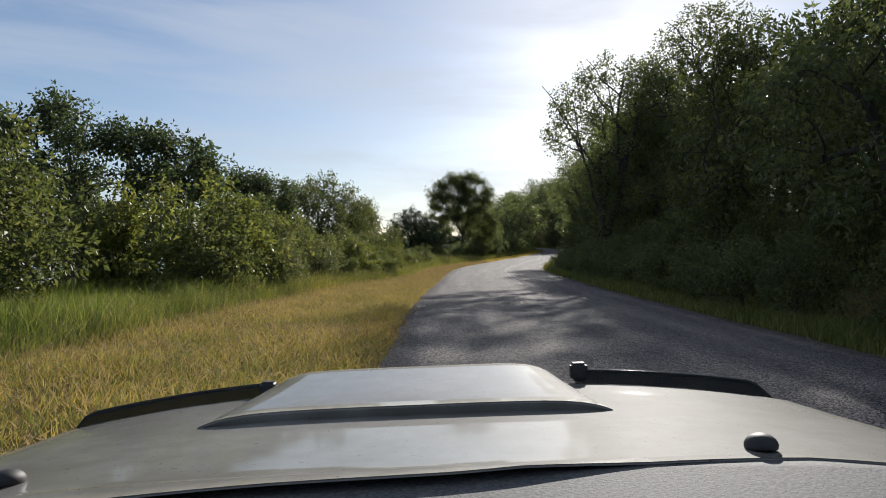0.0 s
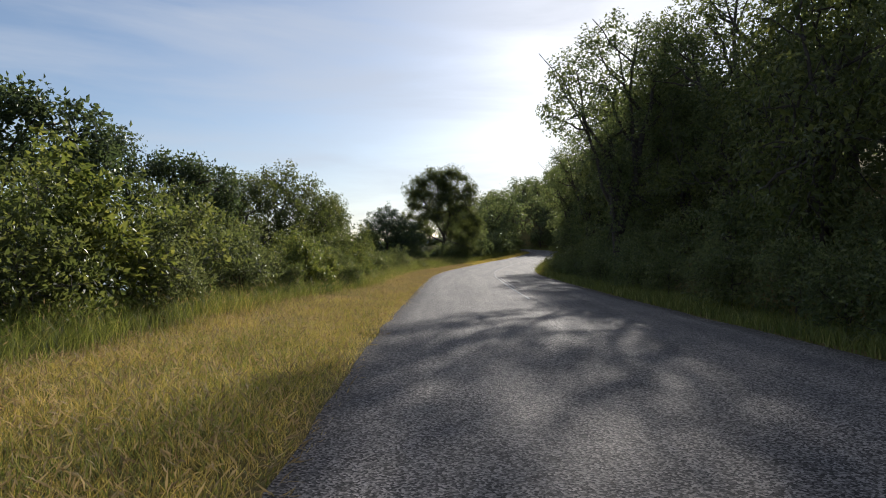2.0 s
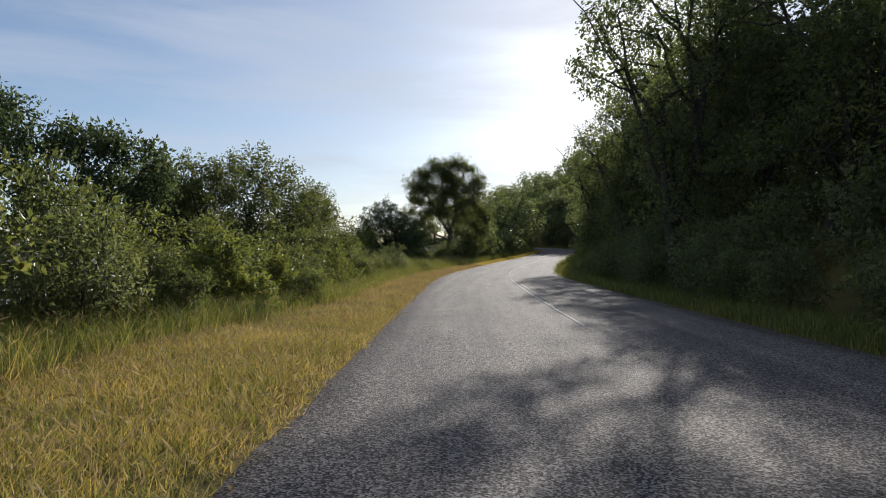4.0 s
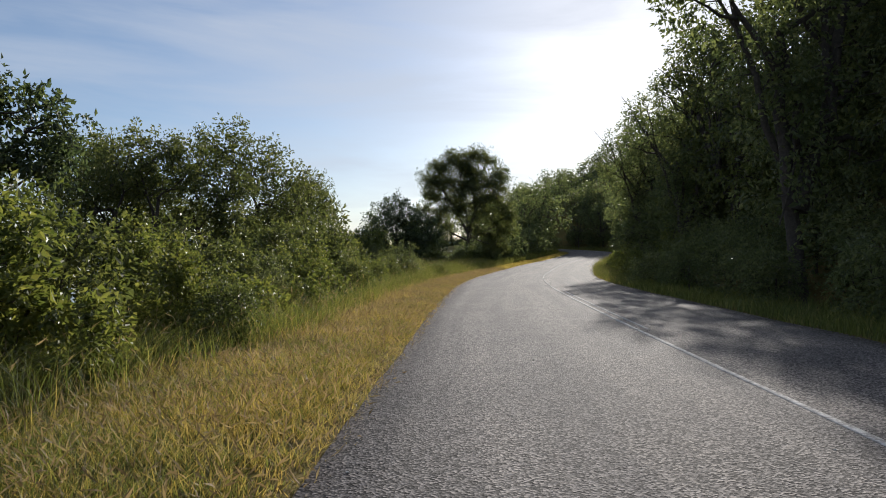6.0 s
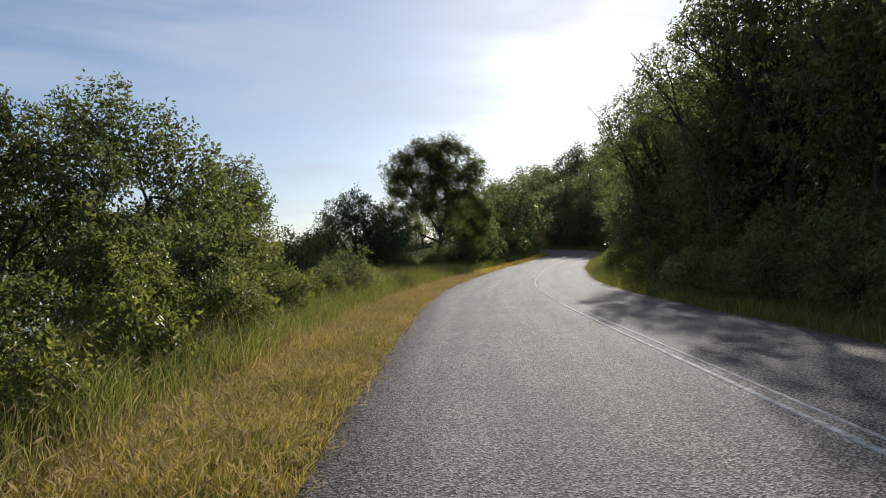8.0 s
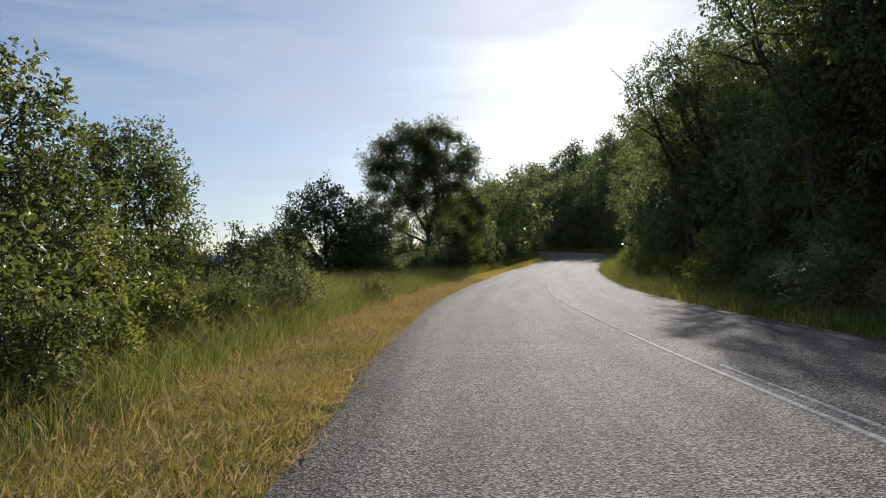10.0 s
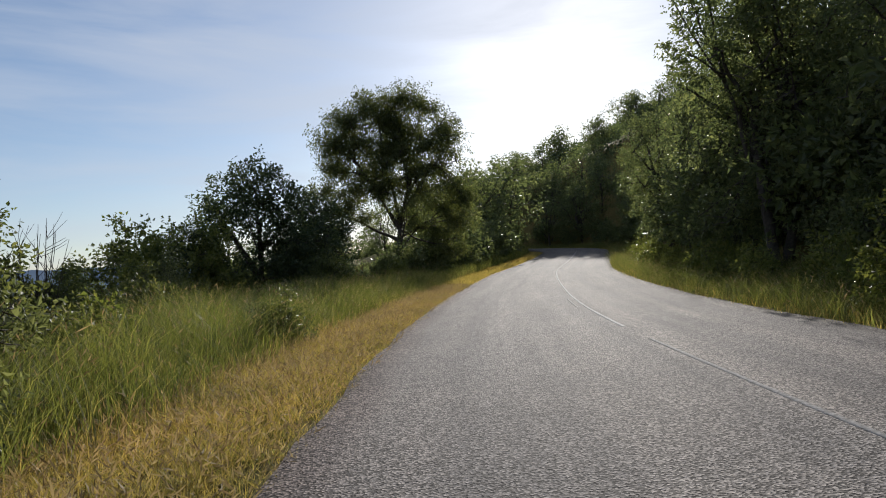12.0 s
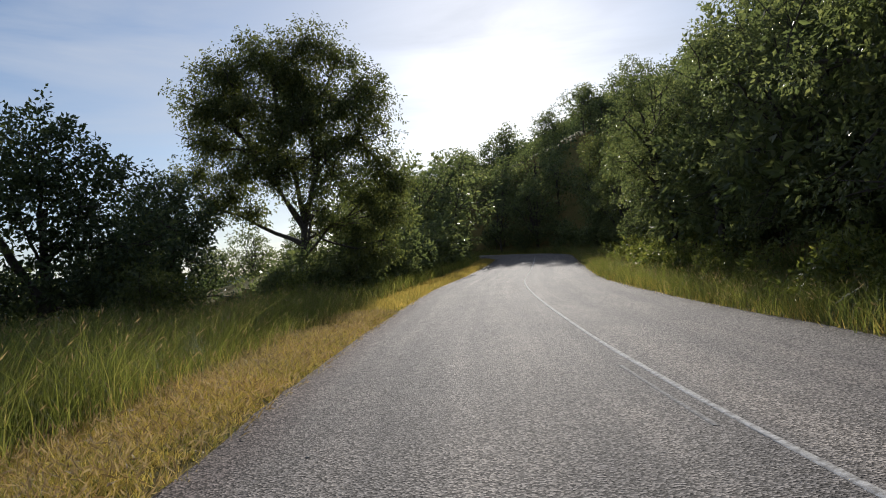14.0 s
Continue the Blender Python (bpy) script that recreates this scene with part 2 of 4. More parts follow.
def leaves(rng, centre, along, length, width):
    """Folded leaf blades: one four-cornered leaf for each centre, pointing along."""
    n = len(centre)
    along = along / (np.linalg.norm(along, axis=1)[:, None] + 1e-9)
    side = np.cross(along, rng.normal(size=(n, 3)))
    side /= np.linalg.norm(side, axis=1)[:, None] + 1e-9
    up = np.cross(side, along)
    L = (length * rng.uniform(0.6, 1.35, n))[:, None]
    W = (width * rng.uniform(0.7, 1.25, n))[:, None]
    v = np.stack([centre, centre + along * L * 0.45 + side * W * 0.5 + up * W * 0.22, centre + along * L - up * L * 0.12, centre + along * L * 0.45 - side * W * 0.5 + up * W * 0.22], 1)
    return v.reshape(-1, 3), [np.arange(4 * n).reshape(-1, 4)]


def bent(rng, a, b, k, wobble, sag=0.0):
    """A crooked line from a to b."""
    t = np.linspace(0, 1, k)[:, None]
    line = np.asarray(a) * (1 - t) + np.asarray(b) * t
    off = np.cumsum(rng.normal(size=(k, 3)), axis=0) * wobble / k
    off -= t * off[-1]
    line = line + off
    line[:, 2] += sag * 4 * (t * (1 - t))[:, 0]
    return line


def plant(name, label, category, seed, trunks, lobes, clumps, per, leaf, mat, clump=0.45, droop=0.3, hollow=0.5, gap=0.0, trunk_r=0.2, twigs=90, fork=0.35, core=1.2):
    """A tree or bush at the origin: trunks are (foot, top) or (foot, top, girth), lobes are (centre, radii) of the crown's masses."""
    rng = np.random.default_rng(seed)
    root = new(name)
    tagged(root, label, category)
    lines, limb_points = [], []
    for foot, top, *own in trunks:
        h = np.linalg.norm(np.subtract(top, foot))
        line = bent(rng, foot, top, 8, 0.10 * h)
        girth = own[0] if own else trunk_r
        lines.append((line, np.linspace(girth, girth * (0.35 if own else 0.5), 8) * np.r_[1.35, np.ones(7)]))
        limb_points.append(line)
    trunk_lines = list(lines)
    lines = []
    for (cx, cy, cz), r in lobes:
        c = np.array((cx, cy, cz))
        stem = min(trunk_lines, key=lambda s: np.linalg.norm(s[0][-1] - c))[0]
        start = stem[int(rng.integers(max(1, int(8 * fork)), 8))]
        end = c + rng.normal(size=3) * np.array(r) * 0.15
        line = bent(rng, start, end, 7, 0.22 * np.linalg.norm(end - start), 0.05 * np.linalg.norm(end - start))
        lines.append((line, np.linspace(trunk_r * 0.5, trunk_r * 0.14, 7)))
        limb_points.append(line)
        for _ in range(2):
            tip = c + rng.normal(size=3) * np.array(r) * 0.55
            mid = line[int(rng.integers(3, 6))]
            lines.append((bent(rng, mid, tip, 5, 0.2 * np.linalg.norm(tip - mid)), np.linspace(trunk_r * 0.25, trunk_r * 0.08, 5)))
            limb_points.append(lines[-1][0])
    weight = np.array([r[0] * r[1] + r[1] * r[2] + r[0] * r[2] for _, r in lobes])
    pick = rng.choice(len(lobes), int(clumps * 1.8), p=weight / weight.sum())
    d = rng.normal(size=(len(pick), 3))
    d /= np.linalg.norm(d, axis=1)[:, None]
    C, R = np.array([c for c, _ in lobes], float)[pick], np.array([r for _, r in lobes], float)[pick]
    rad = hollow + (1 - hollow) * rng.uniform(0, 1, len(pick)) ** 0.6
    spot = C + d * R * (rad * rng.normal(1.0, 0.12, len(pick)))[:, None]
    thick = np.array([noise.noise(Vector(s * 0.7) + Vector((seed * 3.1, 0, 0))) for s in spot])
    keep = np.where((thick > gap) & (spot[:, 2] > 0.12))[0][:clumps]
    spot, d = spot[keep], d[keep]
    knots = np.concatenate(limb_points)
    twig_lines = []
    for s in spot[rng.choice(len(spot), min(twigs, len(spot)), replace=False)]:
        near = knots[np.argmin(((knots - s) ** 2).sum(1) + 0.3 * np.maximum(0, knots[:, 2] - s[2]))]
        twig_lines.append((bent(rng, near, s, 3, 0.18 * np.linalg.norm(s - near)), np.linspace(trunk_r * 0.10 + 0.008, 0.006, 3)))
    if trunk_lines:
        child("trunk", mesh_of("trunk", *tubes(trunk_lines, 8), BARK, True), root)
    (bv, (bf,)), (tv, (tf,)) = tubes(lines, 5 if trunk_r > 0.25 else 3), tubes(twig_lines, 3)
    child("bough", mesh_of("bough", np.concatenate([bv, tv]), [np.concatenate([bf, tf + len(bv)])], BARK, True), root)
    n = len(spot) * per
    cluster = np.repeat(spot, per, 0)
    axis = d * 0.8 + np.array((0, 0, 0.3 - 0.5 * droop)) + 0.5 * rng.normal(size=d.shape)
    axis /= np.linalg.norm(axis, axis=1)[:, None]
    axis = np.repeat(axis, per, 0)
    size = clump * np.repeat(rng.uniform(0.6, 1.35, len(spot)), per)[:, None]
    radial = rng.normal(size=(n, 3))
    radial -= (radial * axis).sum(1)[:, None] * axis
    radial /= np.linalg.norm(radial, axis=1)[:, None] + 1e-9
    along_s = rng.uniform(-0.6, 1.0, n)[:, None]
    place = cluster + axis * size * along_s * 1.15 + radial * size * (rng.uniform(0.05, 0.5, n)[:, None]) * (1.15 - along_s * 0.5)
    place[:, 2] = np.maximum(place[:, 2], 0.05)
    along = 0.55 * axis + 0.85 * radial + 0.35 * rng.normal(size=(n, 3)) - np.array((0, 0, droop))
    v, (f,) = leaves(rng, place, along, leaf, leaf * 0.56)
    # Larger leaves added deep inside the masses block light, so hollows go dark.
    deep = rng.choice(len(lobes), int(clumps * core), p=weight / weight.sum())
    q = rng.normal(size=(len(deep), 3))
    q *= (0.62 * rng.uniform(0.1, 1, len(deep)) ** 0.5 / np.linalg.norm(q, axis=1))[:, None]
    inner = np.array([c for c, _ in lobes], float)[deep] + q * np.array([r for _, r in lobes], float)[deep]
    inner = inner[inner[:, 2] > 0.2]
    v2, (f2,) = leaves(rng, inner, rng.normal(size=inner.shape), leaf * 1.5, leaf * 0.95)
    child("crown", mesh_of("crown", np.concatenate([v, v2]), [np.concatenate([f, f2 + len(v)])], mat), root)
    return root


def ring_lobes(rng, n, spread, low, high, size, flat=0.75):
    """Crown masses scattered round an axis between two heights, wider in the middle."""
    out = []
    for i in range(n):
        a = 2.4 * i + rng.uniform(-0.5, 0.5)
        z = low + (high - low) * (i + 0.5) / n
        belly = math.sin(math.pi * min(0.95, 0.18 + 0.75 * (z - low) / (high - low + 1e-6)))
        q = spread * belly * rng.uniform(0.45, 1.0)
        s = size * rng.uniform(0.75, 1.25)
        out.append(((q * math.cos(a), q * math.sin(a), z), (s, s, s * flat)))
    return out


# ---- the lie of the land ----
CENTRE = [(-8, -260), (-2, -120), (1, -50), (3.5, 0), (4.3, 18), (5.7, 35), (7.15, 49), (8.75, 62), (11.1, 76), (14.2, 89), (19.0, 106),
          (24.2, 120), (29.8, 135), (32.4, 143), (31.8, 150), (27, 155.5), (17, 160), (0, 166), (-40, 182), (-140, 215), (-400, 280)]


def smooth_line(points, step):
    p = np.array(points, float)
    p = np.concatenate([[2 * p[0] - p[1]], p, [2 * p[-1] - p[-2]]])
    out = []
    for i in range(1, len(p) - 2):
        n = max(2, int(np.linalg.norm(p[i + 1] - p[i]) / step))
        t = np.linspace(0, 1, n, endpoint=False)[:, None]
        out.append(0.5 * (2 * p[i] + (p[i + 1] - p[i - 1]) * t + (2 * p[i - 1] - 5 * p[i] + 4 * p[i + 1] - p[i + 2]) * t**2 + (3 * p[i] - p[i - 1] - 3 * p[i + 1] + p[i + 2]) * t**3))
    return np.concatenate(out)


ROAD = smooth_line(CENTRE, 0.7)
_t = np.gradient(ROAD, axis=0)
_t /= np.linalg.norm(_t, axis=1)[:, None]
RIGHT = np.stack([_t[:, 1], -_t[:, 0]], 1)
ROAD_Z = 0.00042 * np.clip(ROAD[:, 1] - 70, 0, 90) ** 2
ROAD_Z -= np.where(np.arange(len(ROAD)) > np.argmax(ROAD[:, 0]), 0.2 * np.clip(14 - ROAD[:, 0], 0, 90), 0)
LEFT_W = np.interp(ROAD[:, 1], [0, 35, 60, 90, 140], [4.25, 4.2, 4.6, 4.75, 4.2])
RIGHT_W = np.full(len(ROAD), 3.85)


def smoothstep(a, b, x):
    t = np.clip((x - a) / (b - a), 0, 1)
    return t * t * (3 - 2 * t)


def beside(x, y):
    """For places: the nearest point of the road's line, and the distance from it, positive to the right."""
    x, y = np.atleast_1d(np.asarray(x, float)), np.atleast_1d(np.asarray(y, float))
    idx = np.empty(len(x), int)
    for s in range(0, len(x), 4000):
        dx, dy = x[s : s + 4000, None] - ROAD[None, :, 0], y[s : s + 4000, None] - ROAD[None, :, 1]
        idx[s : s + 4000] = np.argmin(dx * dx + dy * dy, 1)
    off = np.stack([x - ROAD[idx, 0], y - ROAD[idx, 1]], 1)
    side = np.where((off * RIGHT[idx]).sum(1) >= 0, 1.0, -1.0)
    return idx, side * np.hypot(off[:, 0], off[:, 1])


def height(x, y):
    """The ground's height."""
    idx, d = beside(x, y)
    z = ROAD_Z[idx].copy()
    l, r = np.maximum(0, -d - LEFT_W[idx]), np.maximum(0, d - RIGHT_W[idx])
    z += -0.035
    east = np.atleast_1d(np.asarray(x, float))
    hill = np.minimum(np.minimum(0.56 * np.maximum(0, r - 3.5), 0.46 * np.maximum(0, east - 12)), 62)
    past = np.where(ROAD[idx, 1] < 146, 0.0, 1 - smoothstep(0, 26, east))
    z += -0.02 * l - 0.16 * np.maximum(0, l - 12) - 0.10 * np.maximum(0, l - 24) + 0.16 * np.maximum(0, l - 90) + 0.10 * np.maximum(0, l - 110)
    z += -0.12 * smoothstep(0.2, 1.2, r) + 0.12 * smoothstep(1.2, 2.6, r) + hill - past * 0.14 * np.clip(r - 8, 0, 150)
    z = np.where(d < 0, np.maximum(z, -30), z)
    bumps = np.array([noise.noise(Vector((a * 0.35, b * 0.35, 0))) * 0.09 + noise.noise(Vector((a * 0.07, b * 0.07, 4))) * 0.5 * min(1, q / 12) for a, b, q in zip(np.atleast_1d(x), np.atleast_1d(y), l + r)])
    return z + bumps * smoothstep(0.0, 1.5, l + r)


def ground_z(x, y):
    return float(height([x], [y])[0])


def spaced(near0, near1, step, far, growth=1.22):
    mid = np.arange(near0, near1 + 1e-6, step)
    out, s = [], step
    q = near1
    while q < far:
        s *= growth
        q += s
        out.append(q)
    low, s, q = [], step, near0
    while q > -far:
        s *= growth
        q -= s
        low.append(q)
    return np.r_[low[::-1], mid, out]


gx, gy = spaced(-26, 44, 0.7, 3800), spaced(-10, 172, 1.1, 3800)
GX, GY = np.meshgrid(gx, gy)
GZ = height(GX.ravel(), GY.ravel())
i, j = np.meshgrid(np.arange(len(gy) - 1), np.arange(len(gx) - 1), indexing="ij")
w = len(gx)
quads = np.stack([i * w + j, i * w + j + 1, (i + 1) * w + j + 1, (i + 1) * w + j], -1).reshape(-1, 4)
ground = new("ground", mesh_of("ground", np.stack([GX.ravel(), GY.ravel(), GZ], 1), [quads], EARTH, True))
tagged(ground, "earth ground with dry grass litter, falling to a valley and rising to a hill", "ground", kind="structure")


# ---- the road ----
def ribbon(a, b, lift, rows, across=12, crown=0.0, ragged=0.0, seed=1):
    """A strip along the road between two offsets from its line, with its edges turned down."""
    rng = np.random.default_rng(seed)
    t = np.linspace(0, 1, across)
    k = len(rows)
    ja, jb = (np.convolve(rng.normal(size=k + 8), np.ones(3) / 3, "valid")[:k] * ragged for _ in range(2))
    A, B = (a[rows] if np.ndim(a) else np.full(k, a)) + ja, (b[rows] if np.ndim(b) else np.full(k, b)) + jb
    off = A[:, None] * (1 - t) + B[:, None] * t
    xy = ROAD[rows][:, None] + RIGHT[rows][:, None] * off[..., None]
    z = ROAD_Z[rows][:, None] + lift + crown * (1 - (2 * t - 1) ** 2)[None]
    edge = xy.copy()
    lo = z - 0.06
    P = np.concatenate([np.concatenate([edge[:, :1], xy, edge[:, -1:]], 1), np.concatenate([lo[:, :1], z, lo[:, -1:]], 1)[..., None]], -1)
    n = across + 2
    i, j = np.meshgrid(np.arange(k - 1), np.arange(n - 1), indexing="ij")
    q = np.stack([i * n + j, i * n + j + 1, (i + 1) * n + j + 1, (i + 1) * n + j], -1).reshape(-1, 4)
    return P.reshape(-1, 3), [q]


rows_all = np.where((ROAD[:, 1] > -60) & (ROAD[:, 0] > -90))[0]
road = new("road", mesh_of("road", *ribbon(-LEFT_W, RIGHT_W, 0.0, rows_all, 14, 0.03, 0.06), ASPHALT, True))
uv = road.data.uv_layers.new(name="along_road")
corner = np.empty(len(road.data.loops), np.int32)
road.data.loops.foreach_get("vertex_index", corner)
row, place = corner // 16, np.clip((corner % 16 - 1) / 13, 0, 1)
run = np.r_[0, np.cumsum(np.linalg.norm(np.diff(ROAD[rows_all], axis=0), axis=1))]
uv.data.foreach_set("uv", np.c_[-LEFT_W[rows_all][row] * (1 - place) + RIGHT_W[rows_all][row] * place, run[row]].astype(np.float32).ravel())
tagged(road, "worn grey chip-seal asphalt road with ragged grassy edges", "road", kind="structure")


def line_rows(y0, y1):
    return np.where((ROAD[:, 1] >= y0) & (ROAD[:, 1] <= y1) & (ROAD[:, 0] > 0) & (np.arange(len(ROAD)) < np.argmax(ROAD[:, 0]) + 3))[0]


for y0, y1, off, wide, coat in ((33, 61.5, 0.0, 0.09, PAINT), (61.5, 71.5, 0.0, 0.08, GHOST), (41, 57, 0.24, 0.07, PAINT), (73.0, 139, 0.0, 0.085, PAINT), (78.5, 82.5, -0.24, 0.06, GHOST)):
    paint = new("road_marking", mesh_of("road_marking", *ribbon(off - wide / 2, off + wide / 2, 0.0345, line_rows(y0, y1), 3, 0.0, 0.008, 5), coat, True))
    tagged(paint, "faded thin white centre line on asphalt" if coat is PAINT else "almost worn-off centre line on rough asphalt", "road marking", "centre line", "structure")

# ---- far off: lake and hills ----
V = np.array([(-3700, -3000, -21), (-55, -3000, -21), (-55, 3700, -21), (-3700, 3700, -21)], float)
tagged(new("water", mesh_of("water", V, [np.array([[0, 1, 2, 3]])], WATER)), "pale blue lake far below in the valley", "lake", kind="structure")
a = np.linspace(radians(-100), radians(40), 160)
ridge = np.array([70 + 45 * noise.noise(Vector((q * 5, 0, 0))) + 14 * noise.noise(Vector((q * 23, 3, 0))) for q in a])
R0 = 3300
V = np.concatenate([np.c_[R0 * np.sin(a), R0 * np.cos(a), np.full(160, -40.0)], np.c_[(R0 + 260) * np.sin(a), (R0 + 260) * np.cos(a), ridge]])
q = np.arange(159)
tagged(new("backdrop", mesh_of("backdrop", V, [np.stack([q, q + 1, q + 161, q + 160], 1)], FARHILL, True)), "low hills on the horizon with blue haze painted into their colour", "hills", kind="structure")

# ---- trees and bushes of the left side ----
rng = np.random.default_rng(11)


def stand(ob, x, y, sink=0.05):
    ob.location = (x, y, ground_z(x, y) - sink)
    return ob


def again(ob, x, y, turn, size, sink=0.05):
    """Another plant of the same build, turned and scaled."""
    m = pose(x, y, ground_z(x, y) - sink, 0, 0, turn) @ Matrix.Diagonal((size, size, size * rng.uniform(0.9, 1.12), 1))
    return copy_thing(ob, m)


# The great round-headed tree beside the bend.
L = [((-5.2, 0, 10.5), (1.4, 1.8, 1.1)), ((-3.7, -0.6, 11.9), (1.7, 1.9, 1.0)), ((-1.7, 0.4, 13.2), (1.8, 2.0, 1.0)), ((0.6, -0.4, 13.6), (1.7, 2.0, 0.9)), ((2.5, 0.5, 12.7), (1.5, 1.8, 1.0)), ((3.9, 0, 11.2), (1.3, 1.8, 1.1)),
     ((4.5, 0.3, 9.4), (1.2, 1.6, 1.2)), ((-4.8, 0.3, 8.7), (1.4, 1.6, 1.0)), ((-2.5, -1.3, 10.3), (1.5, 1.5, 0.8)), ((0.3, 1.0, 11.4), (1.7, 1.8, 0.8)), ((2.3, -1.2, 10.1), (1.4, 1.4, 0.8)), ((4.3, 0.2, 7.4), (1.3, 1.5, 1.1)),
     ((-5.9, 0.2, 7.0), (1.2, 1.4, 0.9)), ((-3.5, -0.6, 7.0), (1.2, 1.3, 0.7)), ((-0.9, -1.5, 8.6), (1.3, 1.2, 0.7)), ((1.4, -1.1, 7.9), (1.2, 1.2, 0.7)), ((3.4, 0.4, 5.6), (1.3, 1.4, 1.0)), ((-5.0, 0, 5.3), (1.1, 1.1, 0.7)), ((-2.8, -0.5, 5.0), (0.9, 1.0, 0.5)),
     ((2.7, 0.2, 4.0), (1.4, 1.4, 1.0)), ((4.6, 0.5, 4.4), (1.5, 1.5, 1.2)), ((-1.2, -0.6, 6.6), (1.0, 1.0, 0.6)), ((5.4, 0.4, 6.2), (1.0, 1.2, 1.0)), ((3.8, 0.2, 2.6), (1.5, 1.4, 0.9)), ((0.2, -0.8, 9.6), (1.9, 1.5, 0.9)), ((-2.6, 0.6, 8.4), (1.6, 1.5, 0.8)), ((2.6, 0.6, 8.6), (1.6, 1.5, 0.9)), ((-0.4, 0.4, 12.2), (2.0, 1.6, 0.8)), ((-4.2, -0.6, 10.2), (1.3, 1.3, 0.9)), ((0.4, -1.0, 5.8), (1.3, 1.0, 0.9)), ((-1.6, -0.9, 7.2), (1.5, 1.2, 1.0)), ((2.0, -0.9, 6.6), (1.4, 1.2, 1.0)), ((-3.9, 0.2, 6.0), (1.3, 1.2, 0.9)), ((-0.2, 1.0, 7.4), (1.6, 1.3, 1.1)), ((1.4, -0.6, 4.6), (1.2, 1.1, 0.8)), ((-0.4, 0.3, 10.4), (4.8, 2.2, 3.2))]
L = [((x * 0.92 + 0.25, y, z), r) for (x, y, z), r in L]
big = plant("tree", "tall round-headed tree with dark spreading limbs and feathery green crown", "tree", 3,
            [((0, 0, -0.3), (0.3, 0, 4.8), 0.32), ((0.2, 0, 3.9), (1.9, 0.3, 10.8), 0.15), ((0.25, 0, 4.4), (-0.9, 0.2, 11.8), 0.14), ((0.2, 0, 3.8), (-3.0, -0.2, 9.6), 0.12), ((0.1, 0, 3.2), (-4.4, 0, 5.4), 0.12), ((0.3, 0, 5.0), (3.4, 0.2, 9.2), 0.1), ((0.2, 0, 4.4), (-2.0, -0.8, 7.6), 0.08), ((0.3, 0, 4.6), (1.4, -0.9, 8.0), 0.08)],
            L, 4700, 22, 0.145, LEAF_MID, 0.54, 0.8, 0.0, -0.28, 0.2, 560, 0.5, 0.15)
stand(big, 8.3, 109.5, 0.1)

dark = plant("tree", "dense dark-leaved tree beside the tall round tree", "tree", 5, [((0, 0, -0.3), (0.3, 0, 4.5)), ((0.2, 0, 1.2), (-1.6, 0.4, 4.2))],
             [((0, 0, 6.6), (1.7, 1.8, 1.2)), ((-1.7, 0, 5.4), (1.6, 1.6, 1.3)), ((1.6, 0.2, 5.2), (1.7, 1.6, 1.4)), ((0.2, -0.6, 4.2), (2.0, 1.6, 1.4)), ((-2.6, 0.2, 3.4), (1.7, 1.5, 1.3)), ((2.8, 0, 3.2), (1.6, 1.6, 1.3)), ((0.4, -0.6, 2.2), (2.4, 1.6, 1.4)), ((-1.8, -0.8, 1.3), (1.9, 1.3, 1.1)), ((2.2, -0.7, 1.2), (1.9, 1.3, 1.1))],
             640, 24, 0.185, LEAF_DARK, 0.5, 0.2, 0.4, -0.25, 0.2, 120)
stand(dark, 0.0, 97.5)
again(dark, -3.0, 94.5, 20, 0.62)
again(dark, -8.5, 95.0, 300, 0.48)
again(dark, -17.0, 101.0, 60, 0.5)
again(dark, -22.0, 94.0, 200, 0.5)
again(dark, 3.0, 101.8, 130, 0.86)

# The group of leafy trees halfway along.
open_tree = plant("tree", "many-stemmed leafy tree with open crown beside the grass verge", "tree", 8, [((0, 0, -0.2), (-0.6, 0, 5.6)), ((0.3, 0.2, -0.2), (1.7, 0, 5.0)), ((-0.3, 0, -0.2), (-2.3, 0.3, 4.6))],
                  [((-0.3, 0, 8.3), (1.7, 1.9, 1.0)), ((1.5, 0.1, 7.3), (1.7, 1.8, 1.2)), ((-2.4, 0, 7.2), (1.8, 1.8, 1.2)), ((3.1, 0, 5.9), (1.5, 1.7, 1.2)), ((-4.1, 0.2, 6.0), (1.7, 1.7, 1.3)), ((0.3, -0.8, 6.2), (1.9, 1.5, 1.0)),
                   ((4.0, -0.2, 4.3), (1.4, 1.5, 1.3)), ((-4.6, 0, 4.2), (1.6, 1.5, 1.3)), ((2.6, -0.6, 3.6), (1.6, 1.4, 1.2)), ((-1.6, -0.6, 4.4), (1.5, 1.3, 0.9)), ((4.6, -0.4, 2.4), (1.5, 1.4, 1.3)), ((2.2, -1.0, 1.9), (1.6, 1.2, 1.1)), ((-3.0, -0.8, 2.2), (1.9, 1.3, 1.3)), ((0.4, -0.5, 3.0), (1.7, 1.4, 1.2))],
                  800, 25, 0.184, LEAF_MID, 0.54, 0.25, 0.45, -0.2, 0.17, 240, 0.35, 1.2)
stand(open_tree, -8.3, 66.5)
again(open_tree, -15.2, 65.0, 150, 0.95)
again(open_tree, -24.5, 57.0, 260, 0.9)

